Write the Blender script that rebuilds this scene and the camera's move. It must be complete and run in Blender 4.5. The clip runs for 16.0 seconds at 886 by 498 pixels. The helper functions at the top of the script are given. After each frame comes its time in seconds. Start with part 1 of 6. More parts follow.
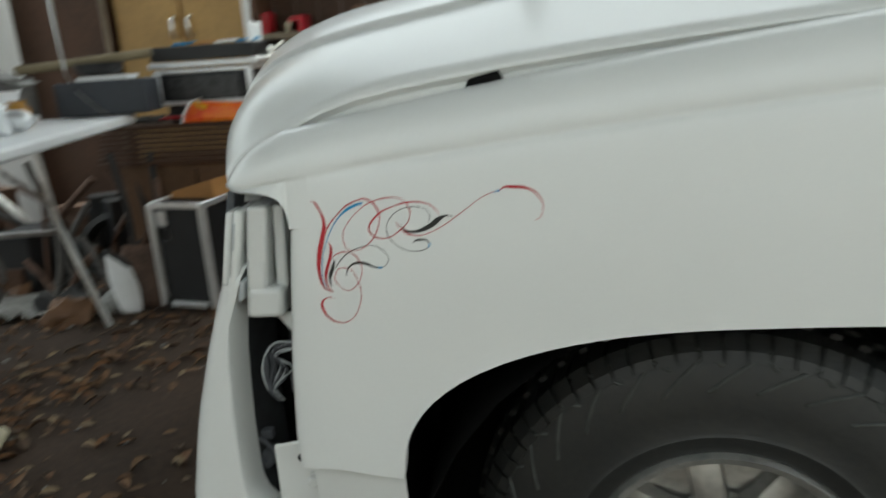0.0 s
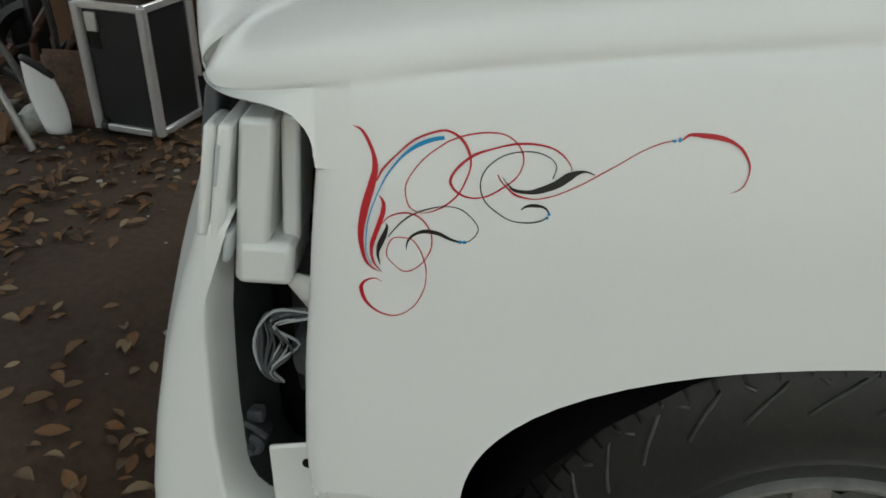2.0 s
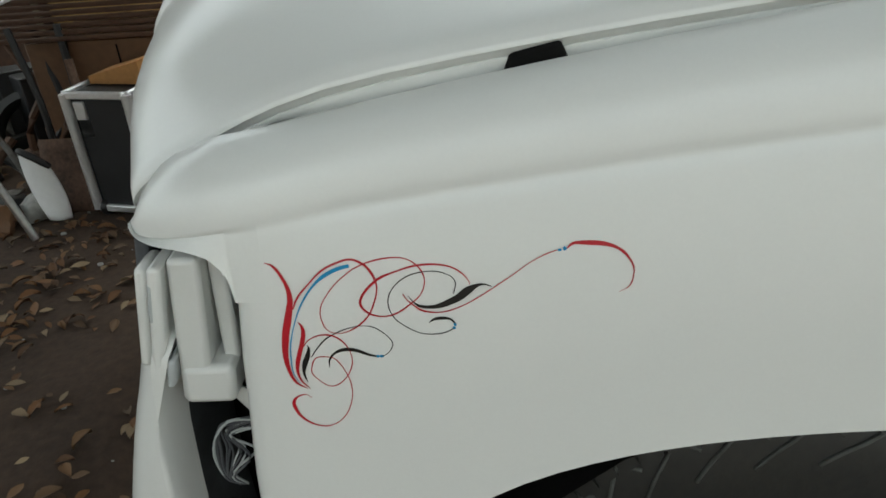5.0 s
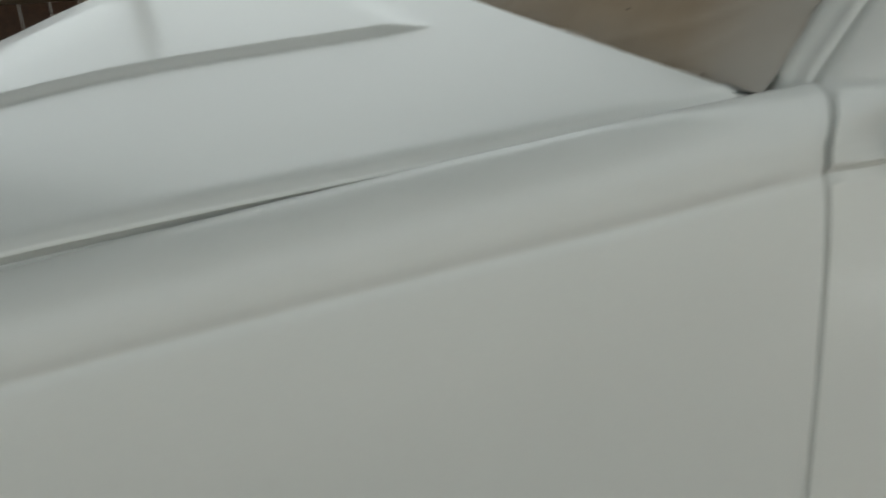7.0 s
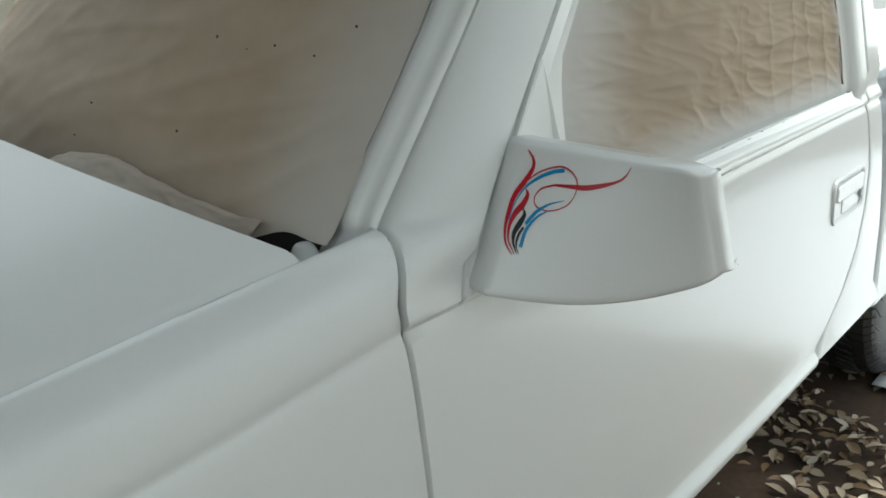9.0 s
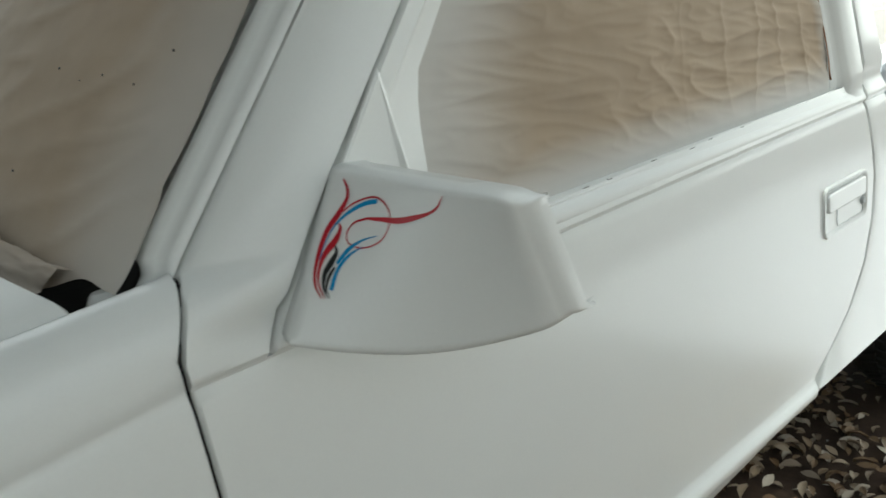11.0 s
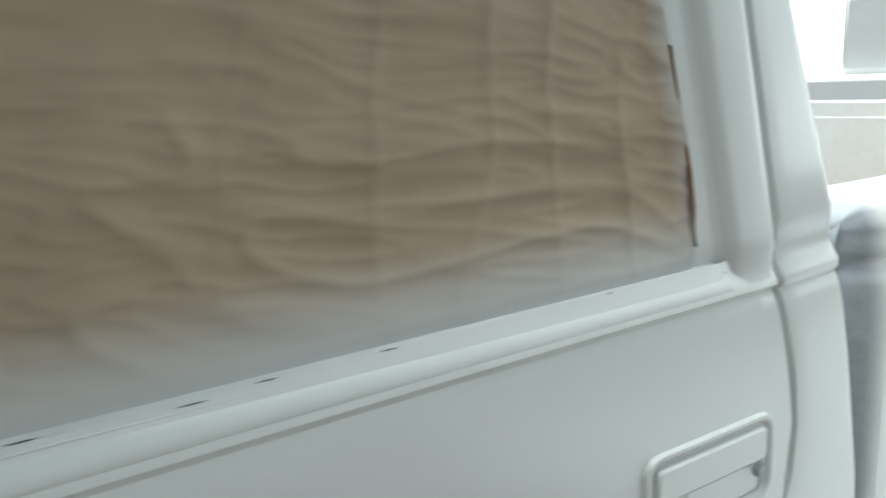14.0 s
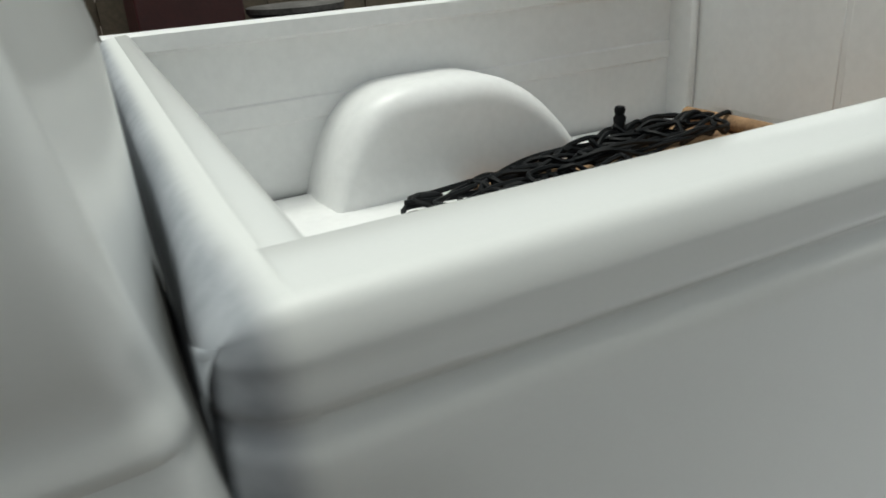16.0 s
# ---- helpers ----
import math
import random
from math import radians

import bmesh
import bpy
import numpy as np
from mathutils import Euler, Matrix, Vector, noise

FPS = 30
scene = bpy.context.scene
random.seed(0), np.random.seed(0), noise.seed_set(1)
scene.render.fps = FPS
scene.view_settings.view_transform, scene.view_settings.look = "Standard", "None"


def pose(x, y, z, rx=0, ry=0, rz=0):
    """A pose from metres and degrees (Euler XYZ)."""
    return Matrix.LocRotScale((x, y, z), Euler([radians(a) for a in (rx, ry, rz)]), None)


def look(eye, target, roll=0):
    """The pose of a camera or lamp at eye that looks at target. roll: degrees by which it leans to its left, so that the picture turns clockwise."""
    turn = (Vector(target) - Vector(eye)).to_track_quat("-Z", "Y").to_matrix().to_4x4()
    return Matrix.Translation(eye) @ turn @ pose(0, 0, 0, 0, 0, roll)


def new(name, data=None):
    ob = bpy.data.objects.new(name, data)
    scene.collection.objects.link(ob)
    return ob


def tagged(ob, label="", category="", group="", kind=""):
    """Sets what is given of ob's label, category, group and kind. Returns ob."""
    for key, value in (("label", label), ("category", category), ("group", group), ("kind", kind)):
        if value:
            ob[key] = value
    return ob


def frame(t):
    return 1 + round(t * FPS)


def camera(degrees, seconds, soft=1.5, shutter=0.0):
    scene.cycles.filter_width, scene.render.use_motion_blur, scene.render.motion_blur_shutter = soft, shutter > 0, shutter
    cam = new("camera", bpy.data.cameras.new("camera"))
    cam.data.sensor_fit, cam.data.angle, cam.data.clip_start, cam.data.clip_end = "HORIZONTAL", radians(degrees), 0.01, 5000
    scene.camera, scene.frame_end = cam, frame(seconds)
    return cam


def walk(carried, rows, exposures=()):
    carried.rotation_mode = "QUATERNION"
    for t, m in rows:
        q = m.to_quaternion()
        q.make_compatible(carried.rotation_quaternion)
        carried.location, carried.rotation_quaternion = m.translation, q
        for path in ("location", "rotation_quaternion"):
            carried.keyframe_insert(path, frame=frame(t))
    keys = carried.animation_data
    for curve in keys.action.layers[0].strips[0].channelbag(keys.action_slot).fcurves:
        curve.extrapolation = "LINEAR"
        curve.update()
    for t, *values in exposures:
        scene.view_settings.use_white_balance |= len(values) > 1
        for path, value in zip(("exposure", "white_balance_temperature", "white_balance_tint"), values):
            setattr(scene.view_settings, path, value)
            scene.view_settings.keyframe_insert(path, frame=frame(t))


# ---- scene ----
cam = camera(62.0, 16.0, soft=1.6, shutter=0.4)
EXPOSURES = [(0.0, 1.58, 6400, -2), (2.0, 1.68, 6450, -1), (4.0, 1.65, 6450, -1), (6.0, 1.62, 6450, -1), (6.5, 1.48, 6550, 0), (7.0, 1.12, 6550, -1), (7.5, 1.0, 6450, -1), (8.0, 1.25, 6450, -2), (9.0, 1.3, 6200, -2), (12.0, 1.15, 6400, -2), (13.0, 1.05, 6300, -2), (14.0, 0.85, 6000, -3), (15.0, 0.45, 5950, -3), (16.0, -0.35, 6450, 1)]
PATH = [
    (0, (0.460, -0.871, 0.938), (0.246, 1.044, 0.402), -3.9),
    (0.5, (0.578, -0.635, 0.962), (-0.097, 1.053, 0.127), -5.4),
    (1, (0.554, -0.58, 0.992), (-0.077, 1.057, 0.032), -5.8),
    (1.5, (0.355, -0.524, 0.973), (0.117, 1.167, -0.068), -0.9),
    (2, (0.287, -0.499, 0.959), (0.228, 1.219, -0.062), 2.2),
    (2.5, (0.28, -0.469, 0.927), (0.33, 1.275, -0.05), 3.1),
    (3, (0.289, -0.438, 0.927), (0.393, 1.298, -0.061), 3.4),
    (3.5, (0.299, -0.434, 0.948), (0.353, 1.307, -0.035), 2.4),
    (5.8, (0.400, -0.590, 1.059), (0.265, 1.174, 0.126), -6.5),
    (6, (0.408, -0.611, 1.033), (0.324, 1.209, 0.208), -6.4),
    (6.5, (0.568, -0.592, 1.090), (1.003, 1.197, 0.310), -5.0),
    (6.8, (0.645, -0.575, 1.053), (1.145, 1.263, 0.445), -4.9),
    (7, (0.738, -0.585, 1.074), (1.303, 1.244, 0.494), -4.1),
    (7.5, (0.827, -0.546, 1.146), (1.677, 1.165, 0.553), -3.4),
    (8, (0.872, -0.492, 1.168), (2.087, 1.000, 0.624), -2.7),
    (8.5, (0.919, -0.513, 1.187), (2.161, 0.943, 0.607), -5.4),
    (9, (0.937, -0.482, 1.19), (2.243, 0.897, 0.56), -5.4),
    (9.5, (0.945, -0.466, 1.201), (2.315, 0.853, 0.583), -6.5),
    (12, (1.404, -0.637, 1.134), (2.443, 1.008, 0.668), -10.5),
    (12.5, (1.504, -0.529, 1.138), (2.627, 1.082, 0.760), -11.6),
    (13, (1.600, -0.448, 1.154), (2.836, 1.074, 0.756), -8.1),
    (13.5, (1.718, -0.429, 1.143), (2.913, 1.115, 0.713), -7.4),
    (14, (2.015, -0.433, 1.125), (3.008, 1.249, 0.692), -3.1),
    (14.5, (2.279, -0.401, 1.167), (3.196, 1.245, 0.497), -2.4),
    (15, (2.391, -0.394, 1.182), (3.303, 1.255, 0.511), -2.1),
    (15.5, (2.576, -0.323, 1.174), (3.526, 1.274, 0.434), -2.2),
    (16, (2.762, -0.336, 1.150), (3.592, 1.312, 0.377), -4.1),
]
walk(cam, [(t, look(eye, target, roll)) for t, eye, target, roll in PATH], exposures=EXPOSURES)

# ---------------------------------------------------------------- light
GROUND = -0.205
world = bpy.data.worlds.new("world")
scene.world = world
world.use_nodes = True
wn = world.node_tree.nodes
sky = wn.new("ShaderNodeTexSky")
sky.sky_type = "NISHITA"
sky.sun_disc = False
sky.sun_elevation = radians(83)
sky.sun_rotation = radians(340)
sky.air_density = 1.0
sky.dust_density = 5.0
sky.ozone_density = 1.0
wn["Background"].inputs["Strength"].default_value = 0.13
veil = wn.new("ShaderNodeHueSaturation")
veil.inputs["Saturation"].default_value = 0.2
world.node_tree.links.new(sky.outputs[0], veil.inputs["Color"])
world.node_tree.links.new(veil.outputs[0], wn["Background"].inputs["Color"])
sun = new("sun", bpy.data.lights.new("sun", "SUN"))
sun.data.energy = 2.2
sun.data.angle = radians(20)
sun.data.color = (1.0, 0.97, 0.92)
sun.matrix_world = look((-0.29, 0.81, 7.0), (0, 0, 0))


# ---------------------------------------------------------------- materials
def material(name, color, rough=0.5, metal=0.0, vary=0.12, scale=6.0, fine=60.0, bump=0.1, coat=0.0, dark=None, spot=0.0):
    """Two scales of colour variation, and fine relief."""
    m = bpy.data.materials.new(name)
    m.use_nodes = True
    n, ln = m.node_tree.nodes, m.node_tree.links
    b = n["Principled BSDF"]
    co = n.new("ShaderNodeTexCoord")
    big = n.new("ShaderNodeTexNoise")
    big.inputs["Scale"].default_value = scale
    big.inputs["Detail"].default_value = 5
    small = n.new("ShaderNodeTexNoise")
    small.inputs["Scale"].default_value = fine
    small.inputs["Detail"].default_value = 4
    ln.new(co.outputs["Object"], big.inputs["Vector"])
    ln.new(co.outputs["Object"], small.inputs["Vector"])
    add = n.new("ShaderNodeMath")
    add.operation = "MULTIPLY_ADD"
    add.inputs[1].default_value = 0.6
    ln.new(big.outputs["Fac"], add.inputs[0])
    half = n.new("ShaderNodeMath")
    half.operation = "MULTIPLY"
    half.inputs[1].default_value = 0.4
    ln.new(small.outputs["Fac"], half.inputs[0])
    ln.new(half.outputs[0], add.inputs[2])
    ramp = n.new("ShaderNodeValToRGB")
    low = dark if dark else tuple(c * (1 - vary) for c in color)
    high = color if dark else tuple(min(1.0, c * (1 + vary)) for c in color)
    ramp.color_ramp.elements[0].position, ramp.color_ramp.elements[1].position = 0.32, 0.68
    ramp.color_ramp.elements[0].color = (*low, 1)
    ramp.color_ramp.elements[1].color = (*high, 1)
    ln.new(add.outputs[0], ramp.inputs["Fac"])
    ln.new(ramp.outputs["Color"], b.inputs["Base Color"])
    b.inputs["Roughness"].default_value = rough
    b.inputs["Metallic"].default_value = metal
    b.inputs["Coat Weight"].default_value = coat
    b.inputs["Coat Roughness"].default_value = 0.17
    if bump:
        bp = n.new("ShaderNodeBump")
        bp.inputs["Strength"].default_value = bump
        bp.inputs["Distance"].default_value = 0.01
        ln.new(add.outputs[0], bp.inputs["Height"])
        ln.new(bp.outputs["Normal"], b.inputs["Normal"])
    return m


PAINT = material("white_satin_paint", (0.70, 0.715, 0.70), rough=0.42, vary=0.02, scale=2.5, fine=300, bump=0.004, coat=0.65)
PAINT_OLD = material("worn_white_bed_paint", (0.84, 0.845, 0.84), rough=0.36, vary=0.05, scale=3, fine=40, bump=0.01, dark=(0.76, 0.765, 0.76))
PRIMER = material("grey_overspray_and_shade", (0.42, 0.45, 0.46), rough=0.55, vary=0.15, scale=9, bump=0.05)
DARK = material("near_black_parts_and_shade", (0.004, 0.004, 0.004), rough=0.8, vary=0.4, scale=8, bump=0.1)
RED = material("red_enamel", (0.42, 0.008, 0.02), rough=0.3, vary=0.05, bump=0)
BLUE = material("blue_enamel", (0.008, 0.23, 0.47), rough=0.3, vary=0.05, bump=0)
BLACK = material("black_enamel", (0.006, 0.007, 0.007), rough=0.3, vary=0.05, bump=0)
RUBBER = material("tyre_rubber", (0.027, 0.027, 0.024), rough=0.5, vary=0.35, scale=7, fine=90, bump=0.2, dark=(0.014, 0.016, 0.017))
GREY_RUBBER = material("scuffed_grey_rubber", (0.06, 0.064, 0.060), rough=0.7, vary=0.4, scale=20, bump=0.1)
ALLOY = material("dull_wheel_metal", (0.45, 0.45, 0.43), rough=0.4, metal=0.8, vary=0.25, scale=15, bump=0.06)
CHROME = material("worn_chrome_tube", (0.55, 0.55, 0.54), rough=0.28, metal=0.95, vary=0.25, scale=14, bump=0.03)
ALUM = material("brushed_aluminium", (0.82, 0.83, 0.84), rough=0.35, metal=0.75, vary=0.1, scale=10, bump=0.03)
BLACK_CASE = material("black_case_vinyl", (0.012, 0.013, 0.015), rough=0.5, vary=0.3, scale=10, fine=200, bump=0.1)
PLYWOOD = material("orange_plywood", (0.45, 0.22, 0.07), rough=0.55, vary=0.2, scale=5, bump=0.05)
WOOD_CAB = material("yellow_varnished_wood", (0.42, 0.26, 0.09), rough=0.45, vary=0.2, scale=3, fine=30, bump=0.05)
WOOD_DARK = material("dark_brown_wood", (0.075, 0.035, 0.018), rough=0.6, vary=0.35, scale=4, fine=40, bump=0.1)
WOOD_MID = material("brown_walnut_veneer", (0.13, 0.065, 0.03), rough=0.5, vary=0.3, scale=4, fine=40, bump=0.06)
WOOD_OLD = material("weathered_grey_boards", (0.22, 0.18, 0.13), rough=0.8, vary=0.35, scale=5, fine=50, bump=0.2)
WHITE_PLASTIC = material("white_table_plastic", (0.84, 0.85, 0.86), rough=0.45, vary=0.05, scale=12, bump=0.05)
GREY_PLASTIC = material("grey_plastic", (0.2, 0.21, 0.22), rough=0.5, vary=0.2)
BLACK_PLASTIC = material("black_plastic", (0.015, 0.015, 0.016), rough=0.45, vary=0.3)
ORANGE = material("orange_flame_paint", (0.95, 0.3, 0.02), rough=0.4, vary=0.2, scale=14, dark=(0.9, 0.04, 0.01), bump=0)
PVC = material("ivory_pvc_pipe", (0.55, 0.5, 0.36), rough=0.5, vary=0.12)
GREEN_PLASTIC = material("green_plastic_wrap", (0.05, 0.14, 0.08), rough=0.35, vary=0.4, scale=20, bump=0.3)
RAG = material("pale_grey_plastic_sheet", (0.27, 0.27, 0.255), rough=0.5, vary=0.35, scale=14, bump=0.3)
RUST = material("rusty_scrap", (0.11, 0.065, 0.045), rough=0.8, vary=0.6, scale=9, fine=70, bump=0.3)
SCRAP = material("grey_scrap", (0.09, 0.085, 0.08), rough=0.6, vary=0.6, scale=11, bump=0.3)
ROOF_TIN = material("dull_tin_roof", (0.22, 0.22, 0.22), rough=0.6, vary=0.3, scale=2, bump=0.1)
# dusty grey metal, darkened for parts that sit in shade
SHADED = material("dusty_grey_shaded_metal", (0.07, 0.075, 0.085), rough=0.65, vary=0.4, scale=14, bump=0.1)
LIP = material("blue_grey_primer_and_shade", (0.45, 0.475, 0.51), rough=0.5, vary=0.3, scale=9, bump=0.08, dark=(0.27, 0.29, 0.32))
CARPET = material("brown_bed_mat", (0.28, 0.17, 0.09), rough=0.9, vary=0.4, scale=12, fine=120, bump=0.3)
CABLE = material("black_cable_rubber", (0.006, 0.007, 0.008), rough=0.55, vary=0.3, bump=0.05)
TARP = material("pale_grey_tarp", (0.62, 0.63, 0.66), rough=0.5, vary=0.12, scale=6, fine=30, bump=0.3)
# near-black that stands for deep shade on inner panels
SHADE_BLACK = material("shade_black_metal", (0.02, 0.022, 0.024), rough=0.7, vary=0.5, scale=16, bump=0.1)
# blue-grey of primer and gap shade, mixed over the white paint (attribute bare)
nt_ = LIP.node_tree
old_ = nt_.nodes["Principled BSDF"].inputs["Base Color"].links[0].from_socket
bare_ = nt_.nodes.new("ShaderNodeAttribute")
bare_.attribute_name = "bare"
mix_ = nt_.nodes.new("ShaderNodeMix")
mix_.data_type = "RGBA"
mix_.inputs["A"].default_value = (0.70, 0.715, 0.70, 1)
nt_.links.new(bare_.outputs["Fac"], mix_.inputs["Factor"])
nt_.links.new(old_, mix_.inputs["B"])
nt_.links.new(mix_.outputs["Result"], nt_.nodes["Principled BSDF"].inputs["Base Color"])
PAPER_TAN = (0.345, 0.265, 0.182)


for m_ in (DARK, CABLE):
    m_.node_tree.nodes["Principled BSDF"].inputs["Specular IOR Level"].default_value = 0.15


def masking_paper():
    """Brown paper, dusted with white overspray at the edges (attribute spray)."""
    m = material("brown_masking_paper", PAPER_TAN, rough=0.7, vary=0.10, scale=4, fine=22, bump=0.12)
    n, ln = m.node_tree.nodes, m.node_tree.links
    b = n["Principled BSDF"]
    old = b.inputs["Base Color"].links[0].from_socket
    at = n.new("ShaderNodeAttribute")
    at.attribute_name = "spray"
    noise_ = n.new("ShaderNodeTexNoise")
    noise_.inputs["Scale"].default_value = 7
    noise_.inputs["Detail"].default_value = 6
    co = n.new("ShaderNodeTexCoord")
    ln.new(co.outputs["Object"], noise_.inputs["Vector"])
    mul = n.new("ShaderNodeMath")
    mul.operation = "MULTIPLY_ADD"
    mul.inputs[1].default_value = 0.16
    mul.inputs[2].default_value = -0.08
    ln.new(noise_.outputs["Fac"], mul.inputs[0])
    add = n.new("ShaderNodeMath")
    add.use_clamp = True
    ln.new(at.outputs["Fac"], add.inputs[0])
    ln.new(mul.outputs[0], add.inputs[1])
    mix = n.new("ShaderNodeMix")
    mix.data_type = "RGBA"
    ln.new(add.outputs[0], mix.inputs["Factor"])
    ln.new(old, mix.inputs["A"])
    mix.inputs["B"].default_value = (0.56, 0.57, 0.56, 1)
    ln.new(mix.outputs["Result"], b.inputs["Base Color"])
    return m


PAPER = masking_paper()
PAPER_RAW = material("bare_brown_paper", (0.22, 0.10, 0.035), rough=0.75, vary=0.25, scale=20, bump=0.1)


def dirt():
    m = material("brown_dirt", (0.066, 0.040, 0.025), rough=0.95, vary=0.3, scale=2.2, fine=45, bump=0.7, dark=(0.026, 0.016, 0.010))
    return m


DIRT = dirt()


def leaf_material(name, tones):
    m = bpy.data.materials.new(name)
    m.use_nodes = True
    n, ln = m.node_tree.nodes, m.node_tree.links
    b = n["Principled BSDF"]
    info = n.new("ShaderNodeNewGeometry")
    ramp = n.new("ShaderNodeValToRGB")
    e = ramp.color_ramp.elements
    e[0].color, e[1].color = (*tones[0], 1), (*tones[-1], 1)
    for p, c in zip((0.3, 0.55, 0.8), tones[1:-1]):
        k = e.new(p)
        k.color = (*c, 1)
    ln.new(info.outputs["Random Per Island"], ramp.inputs["Fac"])
    ln.new(ramp.outputs["Color"], b.inputs["Base Color"])
    b.inputs["Roughness"].default_value = 0.7
    return m


LEAF = leaf_material("dry_leaf", ((0.05, 0.022, 0.008), (0.14, 0.06, 0.018), (0.16, 0.085, 0.035), (0.075, 0.045, 0.025), (0.26, 0.19, 0.11)))
LEAF_PALE = leaf_material("bleached_leaf", ((0.16, 0.09, 0.04), (0.26, 0.19, 0.12), (0.42, 0.34, 0.25), (0.22, 0.17, 0.12), (0.58, 0.52, 0.43)))


# ---------------------------------------------------------------- building helpers
def part(name, bm, mat, parent=None, label="", smooth=True, bevel=0.0, solid=0.0, sharp=40):
    me = bpy.data.meshes.new(name)
    if smooth:
        for f in bm.faces:
            f.smooth = True
    bm.to_mesh(me)
    bm.free()
    me.materials.append(mat)
    ob = new(name, me)
    if parent is not None:
        ob.parent = parent
    if label:
        ob["label"] = label
    if solid:
        so = ob.modifiers.new("thickness", "SOLIDIFY")
        so.thickness, so.offset = solid, -1
    if bevel:
        be = ob.modifiers.new("edge", "BEVEL")
        be.width, be.segments, be.limit_method, be.angle_limit = bevel, 2, "ANGLE", radians(35)
    if smooth and sharp:
        me.set_sharp_from_angle(angle=radians(sharp))
    return ob


def thing(name, label, category, at=(0, 0, 0), group="", kind="", turn=0.0):
    ob = new(name)
    ob.matrix_world = pose(*at, 0, 0, turn)
    return tagged(ob, label, category, group, kind)


def grid(rows, bm=None, close=False):
    """Quads between rows of points."""
    bm = bm or bmesh.new()
    vs = [[bm.verts.new(p) for p in r] for r in rows]
    for a, b in zip(vs, vs[1:]):
        k = len(a)
        for i in range(k if close else k - 1):
            j = (i + 1) % k
            try:
                bm.faces.new((a[i], a[j], b[j], b[i]))
            except ValueError:
                pass
    return bm


def box(x0, x1, y0, y1, z0, z1, bm=None):
    bm = bm or bmesh.new()
    v = [bm.verts.new((x, y, z)) for x in (x0, x1) for y in (y0, y1) for z in (z0, z1)]
    for f in ((0, 1, 3, 2), (4, 6, 7, 5), (0, 4, 5, 1), (2, 3, 7, 6), (0, 2, 6, 4), (1, 5, 7, 3)):
        bm.faces.new([v[i] for i in f])
    return bm


def lathe(profile, axis="y", center=(0, 0, 0), n=64, bm=None):
    """profile: (radius, along) pairs, turned about an axis through center."""
    rows = []
    for i in range(n):
        a = 2 * math.pi * i / n
        r = []
        for rad, al in profile:
            c, s = rad * math.cos(a), rad * math.sin(a)
            p = {"y": (c, al, s), "z": (c, s, al), "x": (al, c, s)}[axis]
            r.append((center[0] + p[0], center[1] + p[1], center[2] + p[2]))
        rows.append(r)
    rows.append(rows[0])
    bm = grid(rows, bm)
    bmesh.ops.remove_doubles(bm, verts=bm.verts, dist=1e-5)
    return bm


def spline(pts, n=8):
    """A smooth line through points of any dimension."""
    p = [np.array(q, float) for q in pts]
    p = [2 * p[0] - p[1]] + p + [2 * p[-1] - p[-2]]
    out = []
    for a, b, c, d in zip(p, p[1:], p[2:], p[3:]):
        for i in range(n):
            t = i / n
            out.append(0.5 * (2 * b + (c - a) * t + (2 * a - 5 * b + 4 * c - d) * t * t + (3 * b - a - 3 * c + d) * t ** 3))
    out.append(p[-2])
    return out


def tube(pts, r, bm=None, n=8, smooth=6, cap=True):
    """A round tube along a smooth line; r a number or one radius a point."""
    line = spline(pts, smooth) if smooth else [np.array(q, float) for q in pts]
    bm = bm or bmesh.new()
    rows, up = [], np.array((0.31, 0.17, 0.93))
    for i, q in enumerate(line):
        d = line[min(i + 1, len(line) - 1)] - line[max(i - 1, 0)]
        d = d / (np.linalg.norm(d) + 1e-9)
        a = np.cross(d, up)
        a = a / (np.linalg.norm(a) + 1e-9)
        b = np.cross(d, a)
        rr = r if not isinstance(r, (list, tuple)) else np.interp(i / (len(line) - 1), np.linspace(0, 1, len(r)), r)
        rows.append([tuple(q + rr * (math.cos(2 * math.pi * k / n) * a + math.sin(2 * math.pi * k / n) * b)) for k in range(n)])
    vs0 = len(bm.verts)
    grid(rows, bm, close=True)
    if cap:
        bm.verts.ensure_lookup_table()
        bm.faces.new([bm.verts[vs0 + k] for k in range(n)][::-1])
        bm.faces.new([bm.verts[len(bm.verts) - n + k] for k in range(n)])
    return bm


def interp(x, xs, ys):
    return float(np.interp(x, xs, ys))


def fade(x, a, b):
    t = min(1.0, max(0.0, (x - a) / (b - a)))
    return t * t * (3 - 2 * t)


# ---------------------------------------------------------------- the pickup truck: body lines
X_GAP, X_BGAP = 1.340, 2.660
TRUCK_W = 1.70
truck = thing("pickup_truck", "white satin-painted pickup truck with masked windows on dirt", "pickup truck")


def crease_z(x):
    if x >= X_GAP:
        return 0.9
    s = (x - 0.7) / 0.6
    return 0.8461 + 0.0526 * s - 0.0121 * s * s + 0.0053 * s ** 3 + 0.005 * fade(x, 1.1, 1.34)


def groove(x):
    return fade(x, 0.16, 0.29)


def crease_in(x):
    """How far the crease lies inside the swell below it."""
    return groove(x) * (0.010 - 0.003 * fade(x, 1.0, 1.34))


def lower_y(x, z):
    """The side below the crease: swelling outwards over the front wheel, drawn in towards the sill."""
    d = crease_z(x) - z
    k = 1 - fade(x, 0.75, 1.25)
    y = -0.10 * k * (d - max(0.0, d - 0.13) * 0.6) + 0.05 * fade(0.42 - z, 0.0, 0.35) ** 1.5
    y -= 0.004 * (1 - k) * math.sin(min(1, max(0, d / 0.45)) * math.pi)
    y += crease_in(x) * math.exp(-max(0.0, d) / 0.035) + 0.002 * groove(x) * (1 - fade(d, 0.0, 0.010))
    return y


